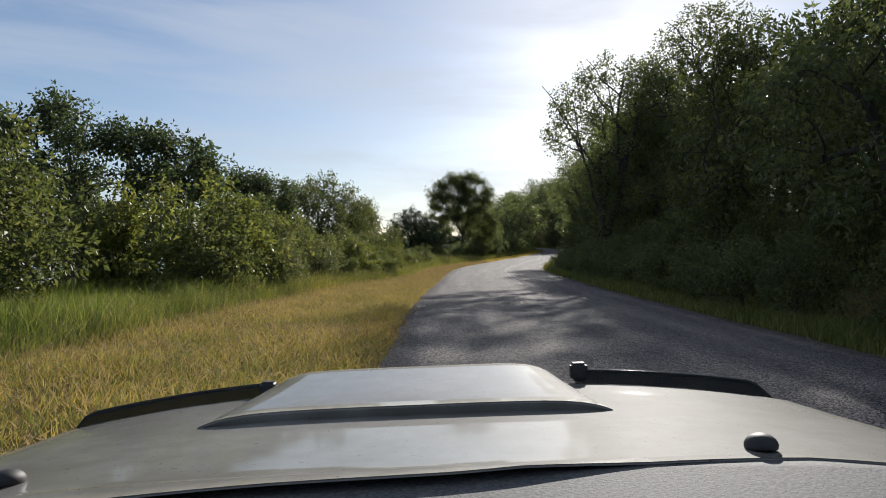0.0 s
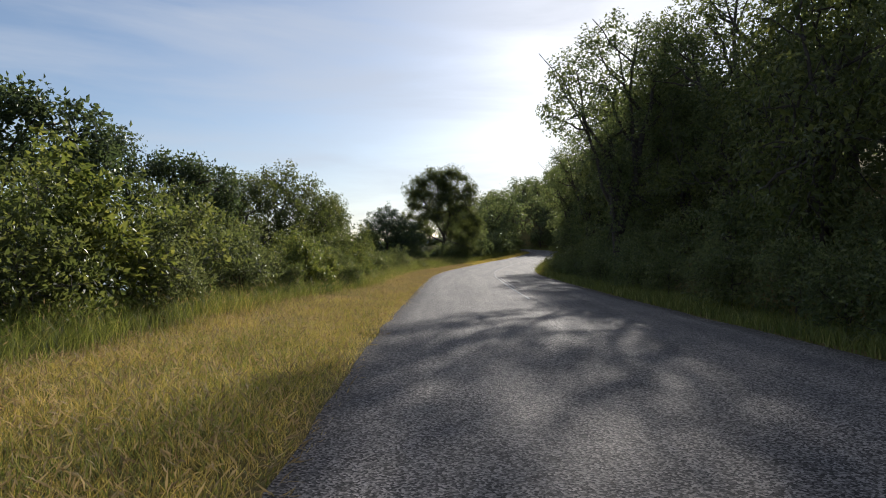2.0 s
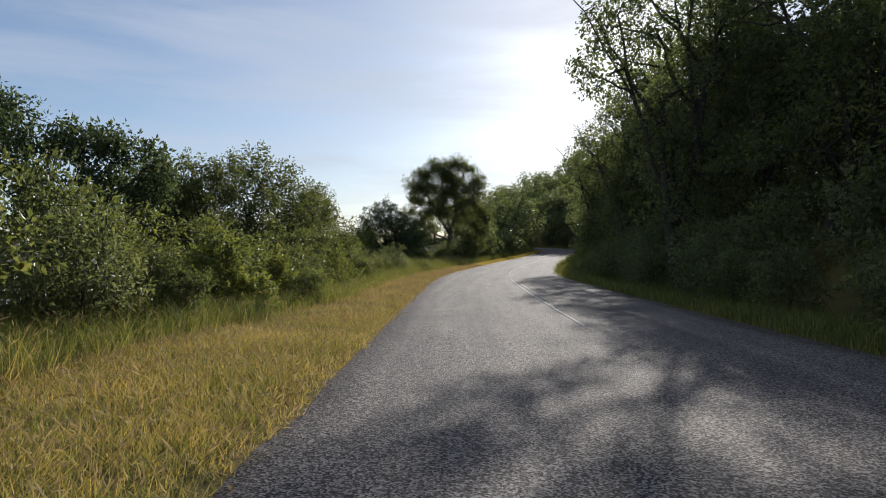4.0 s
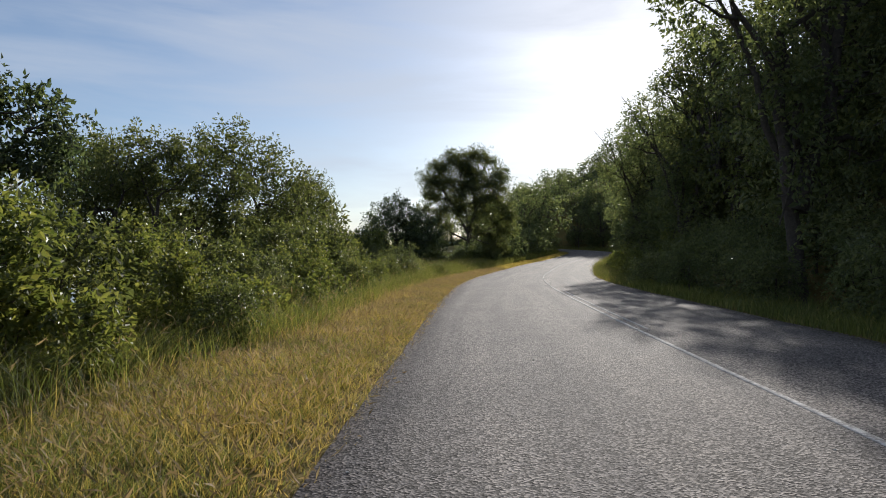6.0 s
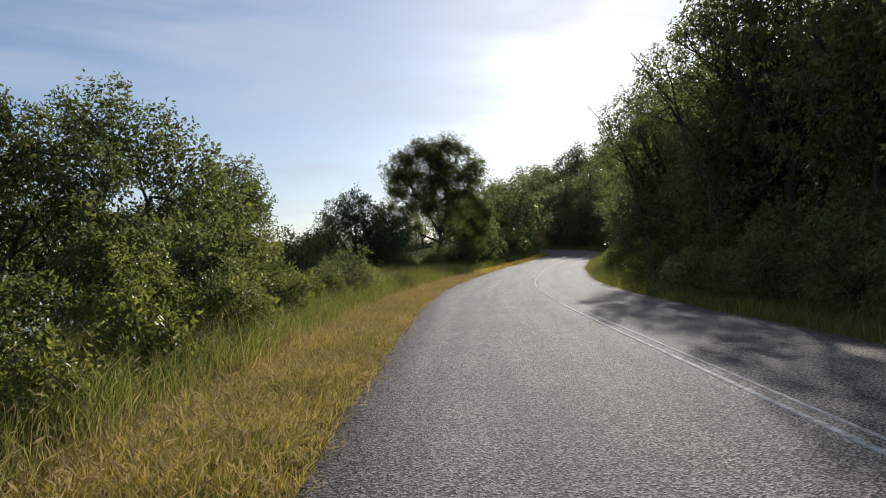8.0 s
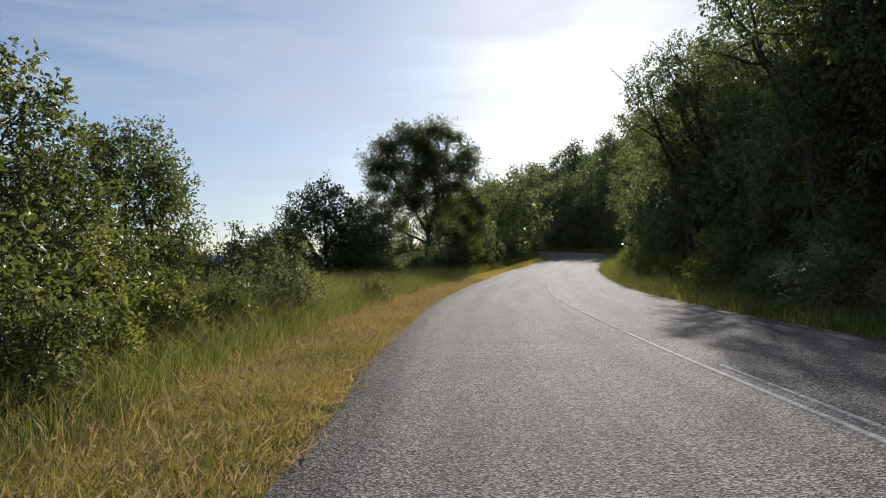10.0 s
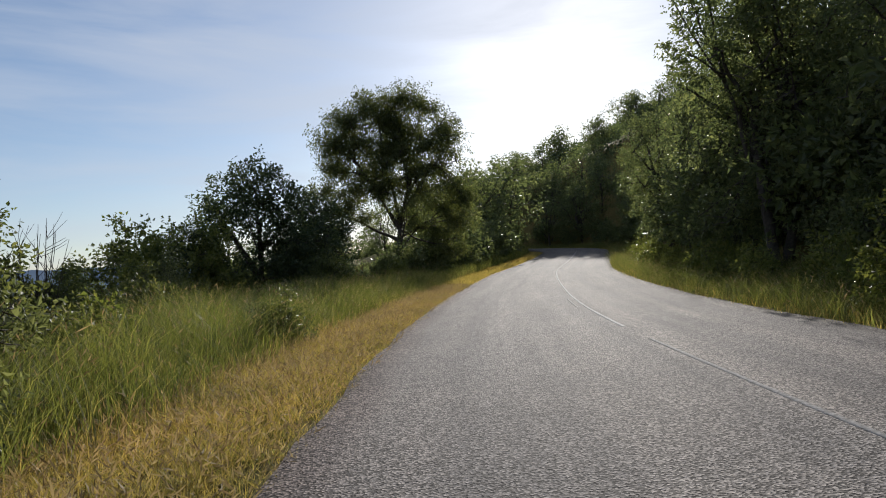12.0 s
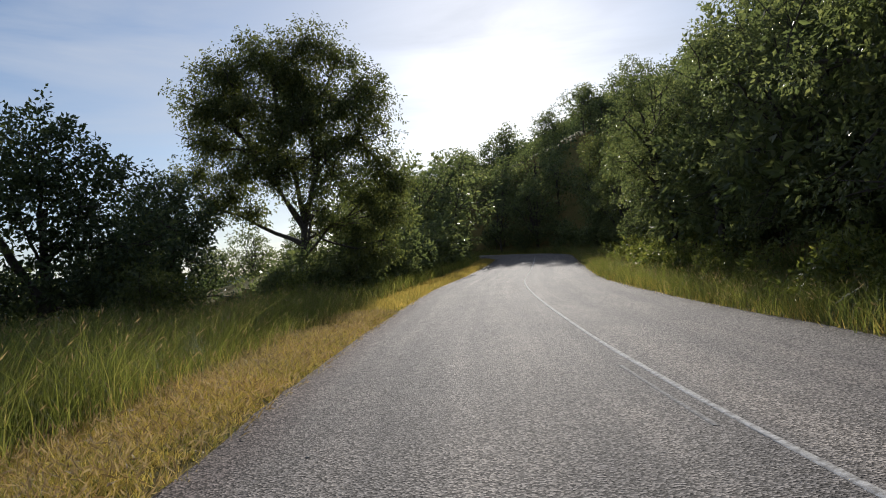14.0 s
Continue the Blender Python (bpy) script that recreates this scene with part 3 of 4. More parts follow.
broad = plant("tree", "broad-leaved spreading tree with open leafy branches", "tree", 13, [((0, 0, -0.2), (0.4, 0, 4.8)), ((0.2, 0, 1.0), (2.6, 0.2, 4.6)), ((0, 0, 0.8), (-2.4, 0, 5.0))],
              [((-1.6, 0, 8.6), (1.5, 1.7, 0.9)), ((-3.6, 0, 7.8), (1.7, 1.8, 1.0)), ((0.4, 0, 7.6), (1.8, 1.8, 1.0)), ((2.6, 0, 7.3), (1.7, 1.7, 0.8)), ((4.4, 0.2, 7.0), (1.5, 1.5, 0.7)), ((5.8, 0.4, 6.4), (1.2, 1.2, 0.55)), ((5.6, 0.3, 5.3), (1.2, 1.2, 0.55)), ((-5.0, 0.2, 6.2), (1.6, 1.6, 1.0)), ((3.6, -0.3, 5.5), (1.8, 1.6, 0.8)),
               ((-2.0, -0.4, 5.6), (2.0, 1.6, 1.1)), ((1.0, -0.4, 5.2), (1.8, 1.5, 0.9)), ((-4.4, -0.2, 4.0), (1.8, 1.5, 1.1)), ((2.0, -0.5, 3.4), (2.0, 1.5, 1.0))],
              790, 22, 0.228, LEAF_DARK, 0.55, 0.35, 0.4, -0.12, 0.2, 260, 0.35, 0.6)
stand(broad, -16.2, 34.5, -0.5)
again(broad, -26.5, 33.0, 170, 1.0)
again(broad, -13.4, 47.5, 5, 0.84)
again(broad, -22.0, 46.0, 100, 0.85)
again(open_tree, -5.2, 74.6, 80, 0.82)
again(open_tree, -6.6, 67.5, 30, 0.5)
again(open_tree, -10.5, 60.5, 200, 0.85)
again(open_tree, -12.5, 72.0, 210, 0.7)

# Bushes: three builds, then repeats.
bush_a = plant("bush", "dense rounded green bush at the edge of the tall grass", "bush", 21, [((0, 0, -0.1), (0.2, 0, 1.2)), ((0.1, 0, -0.1), (-0.6, 0.2, 1.1))],
               ring_lobes(np.random.default_rng(2), 9, 1.5, 0.5, 2.3, 0.72) + [((0.5, 0.3, 2.9), (0.35, 0.35, 0.6)), ((-0.8, -0.2, 2.6), (0.35, 0.35, 0.5))], 205, 19, 0.142, LEAF_MID, 0.34, 0.2, 0.45, -0.2, 0.05, 60)
bush_b = plant("bush", "light green leafy bush at the edge of the tall grass", "bush", 22, [((0, 0, -0.1), (0.2, 0, 1.4)), ((0.1, 0, -0.1), (0.7, 0.2, 1.3))],
               ring_lobes(np.random.default_rng(3), 9, 1.4, 0.5, 2.6, 0.7) + [((0.2, -0.4, 3.1), (0.3, 0.3, 0.6)), ((-0.6, 0.5, 2.9), (0.3, 0.3, 0.5))], 235, 20, 0.156, LEAF_LIGHT, 0.36, 0.25, 0.45, -0.18, 0.05, 60)
bush_c = plant("bush", "grey-green small-leaved bush with loose twigs", "bush", 23, [((0, 0, -0.1), (0.1, 0, 1.0)), ((0.1, 0, -0.1), (-0.5, 0.1, 1.1))],
               ring_lobes(np.random.default_rng(4), 8, 1.3, 0.4, 2.0, 0.68) + [((0.4, 0.2, 2.5), (0.2, 0.2, 0.6)), ((-0.3, -0.3, 2.4), (0.2, 0.2, 0.5)), ((0.9, 0, 2.1), (0.2, 0.2, 0.5))], 265, 18, 0.107, LEAF_GREY, 0.36, 0.1, 0.4, -0.2, 0.04, 120)
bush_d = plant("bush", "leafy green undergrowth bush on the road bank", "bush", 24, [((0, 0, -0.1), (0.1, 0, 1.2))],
               ring_lobes(np.random.default_rng(8), 9, 1.4, 0.5, 2.4, 0.78), 160, 19, 0.14, LEAF_WOOD_LIFTED, 0.4, 0.2, 0.45, -0.25, 0.05, 16)
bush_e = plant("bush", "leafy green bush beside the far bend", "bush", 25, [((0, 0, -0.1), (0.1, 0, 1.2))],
               ring_lobes(np.random.default_rng(10), 9, 1.4, 0.5, 2.4, 0.78), 110, 16, 0.2, LEAF_WOOD_LIFTED, 0.42, 0.2, 0.45, -0.25, 0.05, 16)
bush_f = plant("bush", "low weedy shrub with pale green leaves in long grass", "bush", 26, [((0, 0, -0.1), (0.1, 0, 0.9))],
               ring_lobes(np.random.default_rng(14), 7, 1.3, 0.4, 1.9, 0.62) + [((0.3, 0.2, 2.4), (0.2, 0.2, 0.6)), ((-0.6, -0.3, 2.2), (0.2, 0.2, 0.5))], 100, 14, 0.2, LEAF_LIGHT, 0.4, 0.25, 0.35, -0.25, 0.05, 30)
kinds = (bush_a, bush_b, bush_c, bush_d, bush_e, bush_f)
made = dict.fromkeys(range(len(kinds)), False)


def bush(kind, x, y, size):
    if made[kind]:
        return again(kinds[kind], x, y, float(rng.uniform(0, 360)), size / kinds[kind].scale[0])
    made[kind] = True
    kinds[kind].scale = (size, size, size)
    return stand(kinds[kind], x, y)


def left_of(y, d):
    """A place d metres left of the road's left edge."""
    s = int(np.argmin(np.abs(ROAD[:1400, 1] - y) + 1e3 * (np.arange(min(1400, len(ROAD))) > np.argmax(ROAD[:, 0]))))
    p = ROAD[s] - RIGHT[s] * (LEFT_W[s] + d)
    return float(p[0]), float(p[1])


def right_of(y, d):
    s = int(np.argmin(np.abs(ROAD[:, 1] - y) + 1e3 * (np.arange(len(ROAD)) > np.argmax(ROAD[:, 0]))))
    p = ROAD[s] + RIGHT[s] * (RIGHT_W[s] + d)
    return float(p[0]), float(p[1])


for k, (y, d, size, kind) in enumerate((
        (12, 11, 1.2, 1), (14, 8.6, 1.1, 0), (17, 10.5, 1.35, 0), (19.5, 8.0, 1.05, 1), (22, 6.6, 0.95, 0), (24.5, 7.4, 1.3, 1), (26, 6.0, 0.85, 2), (28.5, 6.6, 1.1, 0), (31, 5.4, 0.9, 2),
        (33, 6.8, 0.85, 0), (35.5, 4.6, 0.78, 1), (37.5, 5.1, 0.78, 0), (33.4, 5.2, 0.6, 2), (36.5, 8.4, 0.85, 0), (39.5, 8.8, 0.95, 1), (42.5, 9.2, 0.9, 0), (39.5, 4.2, 0.6, 1), (42, 4.9, 0.7, 0), (44, 4.0, 0.48, 2), (46.5, 4.9, 0.66, 0), (49, 4.0, 0.52, 1), (47.5, 3.6, 0.4, 1), (51.5, 5.2, 0.62, 1),
        (45, 7.6, 0.72, 1), (64.8, 3.2, 0.86, 2), (63.4, 4.2, 0.6, 2), (71, 9.0, 0.7, 0), (58.8, 4.9, 0.72, 1), (65, 8.0, 0.6, 0), (68.5, 7.8, 0.5, 1), (54, 4.9, 0.9, 0), (56.4, 5.4, 1.15, 0), (60.5, 7.0, 0.6, 0), (63.0, 6.6, 0.5, 2), (20, 13, 1.4, 0), (27, 10.5, 1.3, 0), (37, 10, 1.25, 0), (49, 9.0, 0.7, 0), (57, 8.5, 1.2, 0),
        (73, 2.3, 0.42, 0), (76, 9.2, 0.7, 0), (82, 9.5, 0.85, 2), (84, 11, 1.1, 1), (87, 14, 1.3, 0), (90, 12, 1.2, 1), (81, 3.4, 0.27, 0), (92, 7.0, 0.8, 0),
        (96, 9.5, 1.1, 0), (100, 5.0, 0.6, 1), (104, 7.5, 0.85, 1), (107, 4.5, 0.9, 2), (110, 5.5, 1.6, 1), (113, 3.6, 1.0, 0), (116, 5.5, 1.9, 1), (120, 4.2, 1.3, 0), (124, 5.0, 2.0, 0), (128, 4.0, 1.5, 1), (132, 5.0, 2.0, 0), (137, 4.2, 1.7, 0), (142, 6.0, 2.2, 0))):
    bush(4 if y > 101 else kind, *left_of(y, d), size)

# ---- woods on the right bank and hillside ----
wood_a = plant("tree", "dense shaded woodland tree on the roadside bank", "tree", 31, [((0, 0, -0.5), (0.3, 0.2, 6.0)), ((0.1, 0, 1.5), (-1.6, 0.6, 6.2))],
               ring_lobes(np.random.default_rng(5), 13, 3.0, 2.2, 9.6, 1.75), 330, 20, 0.22, LEAF_WOOD_LIFTED, 0.6, 0.35, 0.45, -0.22, 0.22, 90, 0.35, 2.2)
wood_b = plant("tree", "leafy woodland tree with hanging sprays on the roadside bank", "tree", 32, [((0, 0, -0.5), (-0.2, 0.2, 6.5)), ((0.1, 0, 2), (1.8, -0.4, 6.8))],
               ring_lobes(np.random.default_rng(6), 14, 2.8, 2.0, 11.0, 1.6), 340, 20, 0.215, LEAF_MID, 0.62, 0.7, 0.42, -0.18, 0.22, 90, 0.35, 2.2)
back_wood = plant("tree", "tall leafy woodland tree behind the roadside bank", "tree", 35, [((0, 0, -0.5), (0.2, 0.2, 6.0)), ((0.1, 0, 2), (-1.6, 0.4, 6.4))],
                  ring_lobes(np.random.default_rng(9), 13, 3.0, 2.2, 10.4, 1.7), 190, 16, 0.33, LEAF_WOOD_LIFTED, 0.68, 0.4, 0.45, -0.25, 0.22, 40)
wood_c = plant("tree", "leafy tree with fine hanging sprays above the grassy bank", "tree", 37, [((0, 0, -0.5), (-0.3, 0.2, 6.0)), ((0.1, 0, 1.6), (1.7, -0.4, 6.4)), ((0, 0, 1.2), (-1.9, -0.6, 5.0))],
               ring_lobes(np.random.default_rng(12), 15, 3.0, 1.6, 9.8, 1.5), 520, 24, 0.165, LEAF_WOOD_LIFTED, 0.56, 0.5, 0.42, -0.2, 0.2, 120, 0.35, 2.0)
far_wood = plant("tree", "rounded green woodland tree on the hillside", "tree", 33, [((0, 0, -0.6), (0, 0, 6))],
                 ring_lobes(np.random.default_rng(7), 11, 3.6, 3.2, 8.6, 2.0, 0.7), 140, 11, 0.4, LEAF_WOOD_LIFTED, 0.8, 0.3, 0.5, -0.3, 0.2, 10)
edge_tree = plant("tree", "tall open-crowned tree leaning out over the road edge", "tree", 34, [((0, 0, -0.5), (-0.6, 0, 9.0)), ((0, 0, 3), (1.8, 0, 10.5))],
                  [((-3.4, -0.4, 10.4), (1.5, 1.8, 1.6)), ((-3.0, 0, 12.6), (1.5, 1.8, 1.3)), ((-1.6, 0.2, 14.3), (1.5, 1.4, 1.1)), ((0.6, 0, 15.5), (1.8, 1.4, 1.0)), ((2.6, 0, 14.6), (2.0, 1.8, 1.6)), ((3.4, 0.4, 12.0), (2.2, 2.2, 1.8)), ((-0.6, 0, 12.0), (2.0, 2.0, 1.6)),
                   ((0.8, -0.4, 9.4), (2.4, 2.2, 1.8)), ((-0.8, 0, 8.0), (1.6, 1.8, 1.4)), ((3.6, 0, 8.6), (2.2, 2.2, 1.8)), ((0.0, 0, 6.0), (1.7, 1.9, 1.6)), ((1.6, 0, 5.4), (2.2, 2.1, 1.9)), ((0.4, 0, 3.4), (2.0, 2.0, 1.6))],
                  720, 22, 0.2, LEAF_WOOD_LIFTED, 0.62, 0.5, 0.4, -0.26, 0.28, 140)
stand(edge_tree, 14.5, 50.0)
again(edge_tree, 19.5, 54.0, 40, 0.94)
again(edge_tree, 18.4, 44.0, 300, 1.02)
again(edge_tree, 21.2, 84.5, 10, 0.84)
again(edge_tree, 18.6, 69.5, 340, 0.8)
again(edge_tree, 31.0, 100.0, 100, 0.82)
again(edge_tree, 25.4, 99.0, 60, 0.66)
again(edge_tree, 28.2, 107.5, 190, 0.72)
first = {}
for row, (d, step, y0, y1) in enumerate(((5.0, 6.4, 2, 146), (9.5, 6.6, 12, 150), (15, 7.5, 40, 160), (22, 8.5, 88, 165), (30, 9.5, 96, 170), (40, 11, 100, 170))):
    y = y0 + rng.uniform(0, 3)
    while y < y1:
        q = y + rng.uniform(-1.2, 1.2)
        dd = d + rng.uniform(-1.2, 1.6) + (1.2 if row == 0 and 38 < q < 78 else 0)
        src = (wood_a, wood_b)[int(rng.integers(2))] if row < 2 else far_wood
        src = back_wood if row == 1 else src
        src = wood_c if row == 0 and 76 < q < 122 else src
        size = rng.uniform(0.85, 1.1) * ((1.0 if q < 110 or row < 2 else 0.82) if row else 1.1 if 56 < q < 88 else 0.88)
        dd += 0.7 if row == 0 and q > 76 else 0
        x, v = right_of(q, dd)
        if row > 1:
            v = v + (0 if q < 140 else 8)
        if src in first:
            again(src, x, v, float(rng.uniform(0, 360)), size)
        else:
            first[src] = stand(src, x, v)
        y += step
# Trees closing the far side of the bend.
for k in range(26):
    s = int(np.interp(k, [0, 25], [np.argmax(ROAD[:, 0]) - 4, np.argmin(np.abs(ROAD[:, 0] + 60) + 1e4 * (ROAD[:, 1] < 160))]))
    for d in (5.5, 13, 22):
        p = ROAD[s] + RIGHT[s] * (RIGHT_W[s] + d + rng.uniform(-1.5, 1.5))
        if k % 2 == (d == 13):
            again(far_wood if d > 6 else back_wood, float(p[0]), float(p[1]), float(rng.uniform(0, 360)), rng.uniform(0.75, 1.0))
# Thin tall tree behind the great tree.
again(far_wood, 24.6, 149.5, 80, 1.35)
again(far_wood, 20.5, 145.0, 200, 1.15)
again(far_wood, 15.0, 140, 10, 1.1)

for k in range(44):
    x, y = rng.uniform(14, 84), rng.uniform(154, 215)
    s, dd = beside(x, y)
    if dd[0] > 7:
        again(far_wood, float(x), float(y), float(rng.uniform(0, 360)), rng.uniform(0.7, 0.95))
# The wooded hill beyond: too many trees to count.
rg = np.random.default_rng(91)
hx, hy = rg.uniform(16, 230, 9000), rg.uniform(60, 360, 9000)
s, dd = beside(hx, hy)
keep = np.where((dd > 34) & (dd < 240) & (hx > 20 + 0.04 * (hy - 150)))[0][:3400]
hx, hy = hx[keep], hy[keep]
size = rg.uniform(1.5, 3.0, len(hx))
crown = np.c_[hx, hy, height(hx, hy) + size * 0.55 + rg.uniform(-0.3, 1.4, len(hx))]
ball = rg.normal(size=(len(hx), 38, 3))
ball *= (rg.uniform(0.55, 1.05, ball.shape[:2]) / np.linalg.norm(ball, axis=2))[..., None]
spots = (crown[:, None] + ball * size[:, None, None] * np.array((1.0, 1.0, 0.8))).reshape(-1, 3)
out = ball.reshape(-1, 3) + 0.6 * rg.normal(size=spots.shape)
far = new("far_woods", mesh_of("far_woods", *leaves(rg, spots, out, 0.62, 0.44), LEAF_DARK))
tagged(far, "continuous green woodland covering the hillside", "woods", kind="stuff")

# Undergrowth along the right edge.
for y in np.arange(-4, 142, 3.1):
    if y < 74:
        d, size = 2.2 + rng.uniform(-0.6, 0.8), rng.uniform(0.6, 0.95)
    else:
        d, size = 5.4 + rng.uniform(-0.7, 0.9), rng.uniform(0.75, 1.3)
    bush(4 if y > 108 else 3 if y < 70 else (1, 3, 2)[int(rng.integers(3))], *right_of(y, d), size)
for k, s in enumerate(range(int(np.argmax(ROAD[:, 0])) - 6, int(np.argmax(ROAD[:, 0])) + 62, 4)):
    p = ROAD[s] + RIGHT[s] * (RIGHT_W[s] + 3.2 + 1.6 * (k % 2))
    bush(4, float(p[0]), float(p[1]), rng.uniform(0.9, 1.5))
# A second, taller row of undergrowth under the trees of the shaded bank.
for y in np.arange(16, 74, 5.3):
    bush(3, *right_of(y, 4.7 + rng.uniform(-0.5, 0.5)), rng.uniform(0.95, 1.2))
# Low weeds and shrubs pushing out of the long grass of the left verge, and bushes round the great tree's foot.
for y, d, size, kind in ((33, 4.4, 0.34, 0), (36, 3.6, 0.36, 2), (39, 3.0, 0.32, 0), (41.5, 3.4, 0.4, 2), (44.6, 3.0, 0.32, 1), (47, 3.1, 0.36, 2), (50, 3.0, 0.36, 0), (52.5, 3.6, 0.44, 2), (54.5, 3.1, 0.36, 0), (57, 3.5, 0.42, 1), (59.5, 4.0, 0.46, 2), (61.5, 3.3, 0.38, 0),
                         (66.5, 4.2, 0.42, 2), (68.5, 4.8, 0.46, 0), (71.5, 5.4, 0.4, 2), (75.5, 6.4, 0.44, 0), (78.5, 7.6, 0.5, 1), (88, 6.4, 0.4, 2)):
    bush(5 if kind else 0, *left_of(y, d), size * 1.3)
for y, d, size in ((105.5, 5.6, 1.0), (108.5, 6.6, 1.05), (103, 6.6, 0.7), (96.5, 11.5, 1.25), (97, 13.8, 1.1), (95.5, 9.4, 1.0)):
    bush(4, *left_of(y, d), size)
# Tangled shrubs and weeds on the grassy right bank.
rg = np.random.default_rng(55)
for k, y in enumerate(np.arange(74, 124, 1.9)):
    bush(5, *right_of(y, 3.0 + rg.uniform(-1.3, 0.9)), rg.uniform(0.42, 0.75))
for k, y in enumerate(np.arange(75, 112, 2.6)):
    bush(4, *right_of(y, 6.2 + rg.uniform(-0.8, 0.8)), rg.uniform(1.5, 2.2))


# ---- grasses ----
def field(name, label, mat, seed, side, y0, y1, near, far, density, tall, wide, lean, clumpy=0.0, seeds=None, thin=1):
    """Grass blades between two distances from the road's edge; near and far are functions of y."""
    rg = np.random.default_rng(seed)
    last = int(np.argmax(ROAD[:, 0])) + (45 if side > 0 else 0)
    sel = np.where((ROAD[:last, 1] >= y0) & (ROAD[:last, 1] <= y1))[0]
    area = (y1 - y0) * np.mean([far(v) - near(v) for v in ROAD[sel, 1]])
    n = int(area * density)
    s = rg.integers(sel[0], sel[-1], n)
    u = rg.uniform(0, 1, n)
    yy = ROAD[s, 1]
    a, b = near(yy), far(yy)
    d = a + (b - a) * u + rg.normal(0, 0.12, n)
    w = (LEFT_W if side < 0 else RIGHT_W)[s] + np.maximum(d, -0.12)
    xy = ROAD[s] + _t[s] * rg.uniform(-0.5, 0.5, n)[:, None] + side * RIGHT[s] * w[:, None]
    if clumpy:
        v = np.array([noise.noise(Vector((p[0] * 0.9, p[1] * 0.9, seed))) for p in xy])
        keep = v > rg.normal(clumpy - 0.35, 0.25, n)
        xy, d = xy[keep], d[keep]
        n = len(xy)
    z = height(xy[:, 0], xy[:, 1]) - 0.02
    foot = np.c_[xy, z]
    tuft = np.array([noise.noise(Vector((p[0] * 0.45, p[1] * 0.45, seed + 9.0))) for p in xy])
    h = tall * rg.uniform(0.55, 1.2, n) * (1 + 0.45 * tuft) * np.clip(0.45 + d / 0.9, 0.45, 1)
    ang = rg.uniform(0, 2 * math.pi, n)
    out = np.c_[np.cos(ang), np.sin(ang), np.zeros(n)]
    turn = rg.uniform(0, 2 * math.pi, n)
    flat = np.c_[np.cos(turn), np.sin(turn), np.zeros(n)] * (wide * rg.uniform(0.6, 1.3, n))[:, None] / 2
    tilt = lean * np.abs(rg.normal(0.8, 0.5, n))[:, None]
    mid = foot + np.c_[np.zeros((n, 2)), h * 0.55] + out * (h[:, None] * 0.55) * tilt * 0.5
    tip = foot + np.c_[np.zeros((n, 2)), h] + out * h[:, None] * tilt
    if thin:
        V = np.stack([foot - flat, foot + flat, tip], 1).reshape(-1, 3)
        F = [np.arange(3 * n).reshape(-1, 3)]
    else:
        V = np.stack([foot - flat, foot + flat, mid + flat * 0.8, mid - flat * 0.8, tip], 1).reshape(-1, 3)
        k = np.arange(n) * 5
        F = [np.stack([k, k + 1, k + 2, k + 3], 1), np.stack([k + 3, k + 2, k + 4], 1)]
    ob = new(name, mesh_of(name, V, F, mat))
    tagged(ob, label, "grass", kind="stuff")
    if seeds:
        pick = rg.uniform(0, 1, n) < seeds
        m = int(pick.sum())
        v, f = leaves(rg, tip[pick] - (tip[pick] - mid[pick]) * 0.25, (tip[pick] - mid[pick]) + rg.normal(size=(m, 3)) * 0.03, 0.13, 0.016)
        ob = new("grass_seed_heads", mesh_of("grass_seed_heads", v, f, SEED))
        tagged(ob, "pale brown feathery seed heads above the tall grass", "grass", kind="stuff")


def strip(y):
    return np.interp(y, [0, 22, 32, 41, 150], [5.6, 4.8, 3.6, 2.3, 2.0])


field("dry_grass", "short golden dry grass on the mown verge", STRAW, 41, -1, 2, 95, lambda y: 0 * y, strip, 820, 0.19, 0.0115, 0.95, 0.0, 0.2)
field("dry_grass", "short golden dry grass on the mown verge", STRAW, 42, -1, 95, 145, lambda y: 0 * y, strip, 220, 0.26, 0.035, 0.7)
field("verge_weeds", "patchy low green weeds along the asphalt edge", BLADE, 43, -1, 2, 110, lambda y: 0 * y - 0.05, lambda y: strip(y) * 0.6, 260, 0.13, 0.018, 0.9, 0.4)
field("verge_weeds", "patchy green weeds growing through the mown verge", BLADE, 53, -1, 2, 62, lambda y: 0 * y + 0.3, lambda y: strip(y) * 0.95, 430, 0.2, 0.012, 0.85, 0.15)
field("dry_grass", "half-tall straw-coloured grass where the mown verge ends", STRAW, 54, -1, 24, 110, lambda y: strip(y) - 0.7, lambda y: strip(y) + 1.6, 60, 0.5, 0.012, 0.6, 0.1, 0.3)
field("tall_grass", "tall green grass behind the mown verge", BLADE, 44, -1, 6, 100, lambda y: strip(y) - 0.4, lambda y: strip(y) + 3.6, 210, 0.74, 0.0095, 0.95, 0.05, 0.06, 0)
field("fresh_grass", "thick fresh green grass in front of the bushes", FRESH, 56, -1, 3, 26, lambda y: 0 * y + 5.7, lambda y: 0 * y + 11.0, 300, 0.8, 0.018, 0.5, 0.0, None, 0)
field("tall_grass", "tall green grass behind the mown verge", BLADE, 45, -1, 62, 98, lambda y: strip(y) + 0.2, lambda y: strip(y) + 6.0, 360, 1.15, 0.0095, 0.8, 0.28, 0.14, 0)
field("tall_grass", "tall green grass behind the mown verge", BLADE, 46, -1, 100, 146, lambda y: strip(y) - 0.3, lambda y: strip(y) + 3.0, 110, 0.8, 0.03, 0.5, 0.0, 0.06, 0)
field("bank_grass", "tall yellow-green grass on the right road bank", BLADE, 47, 1, 70, 160, lambda y: 0 * y + 0.05, lambda y: 0 * y + 4.2, 170, 0.8, 0.014, 0.95, 0.15, 0.2, 0)
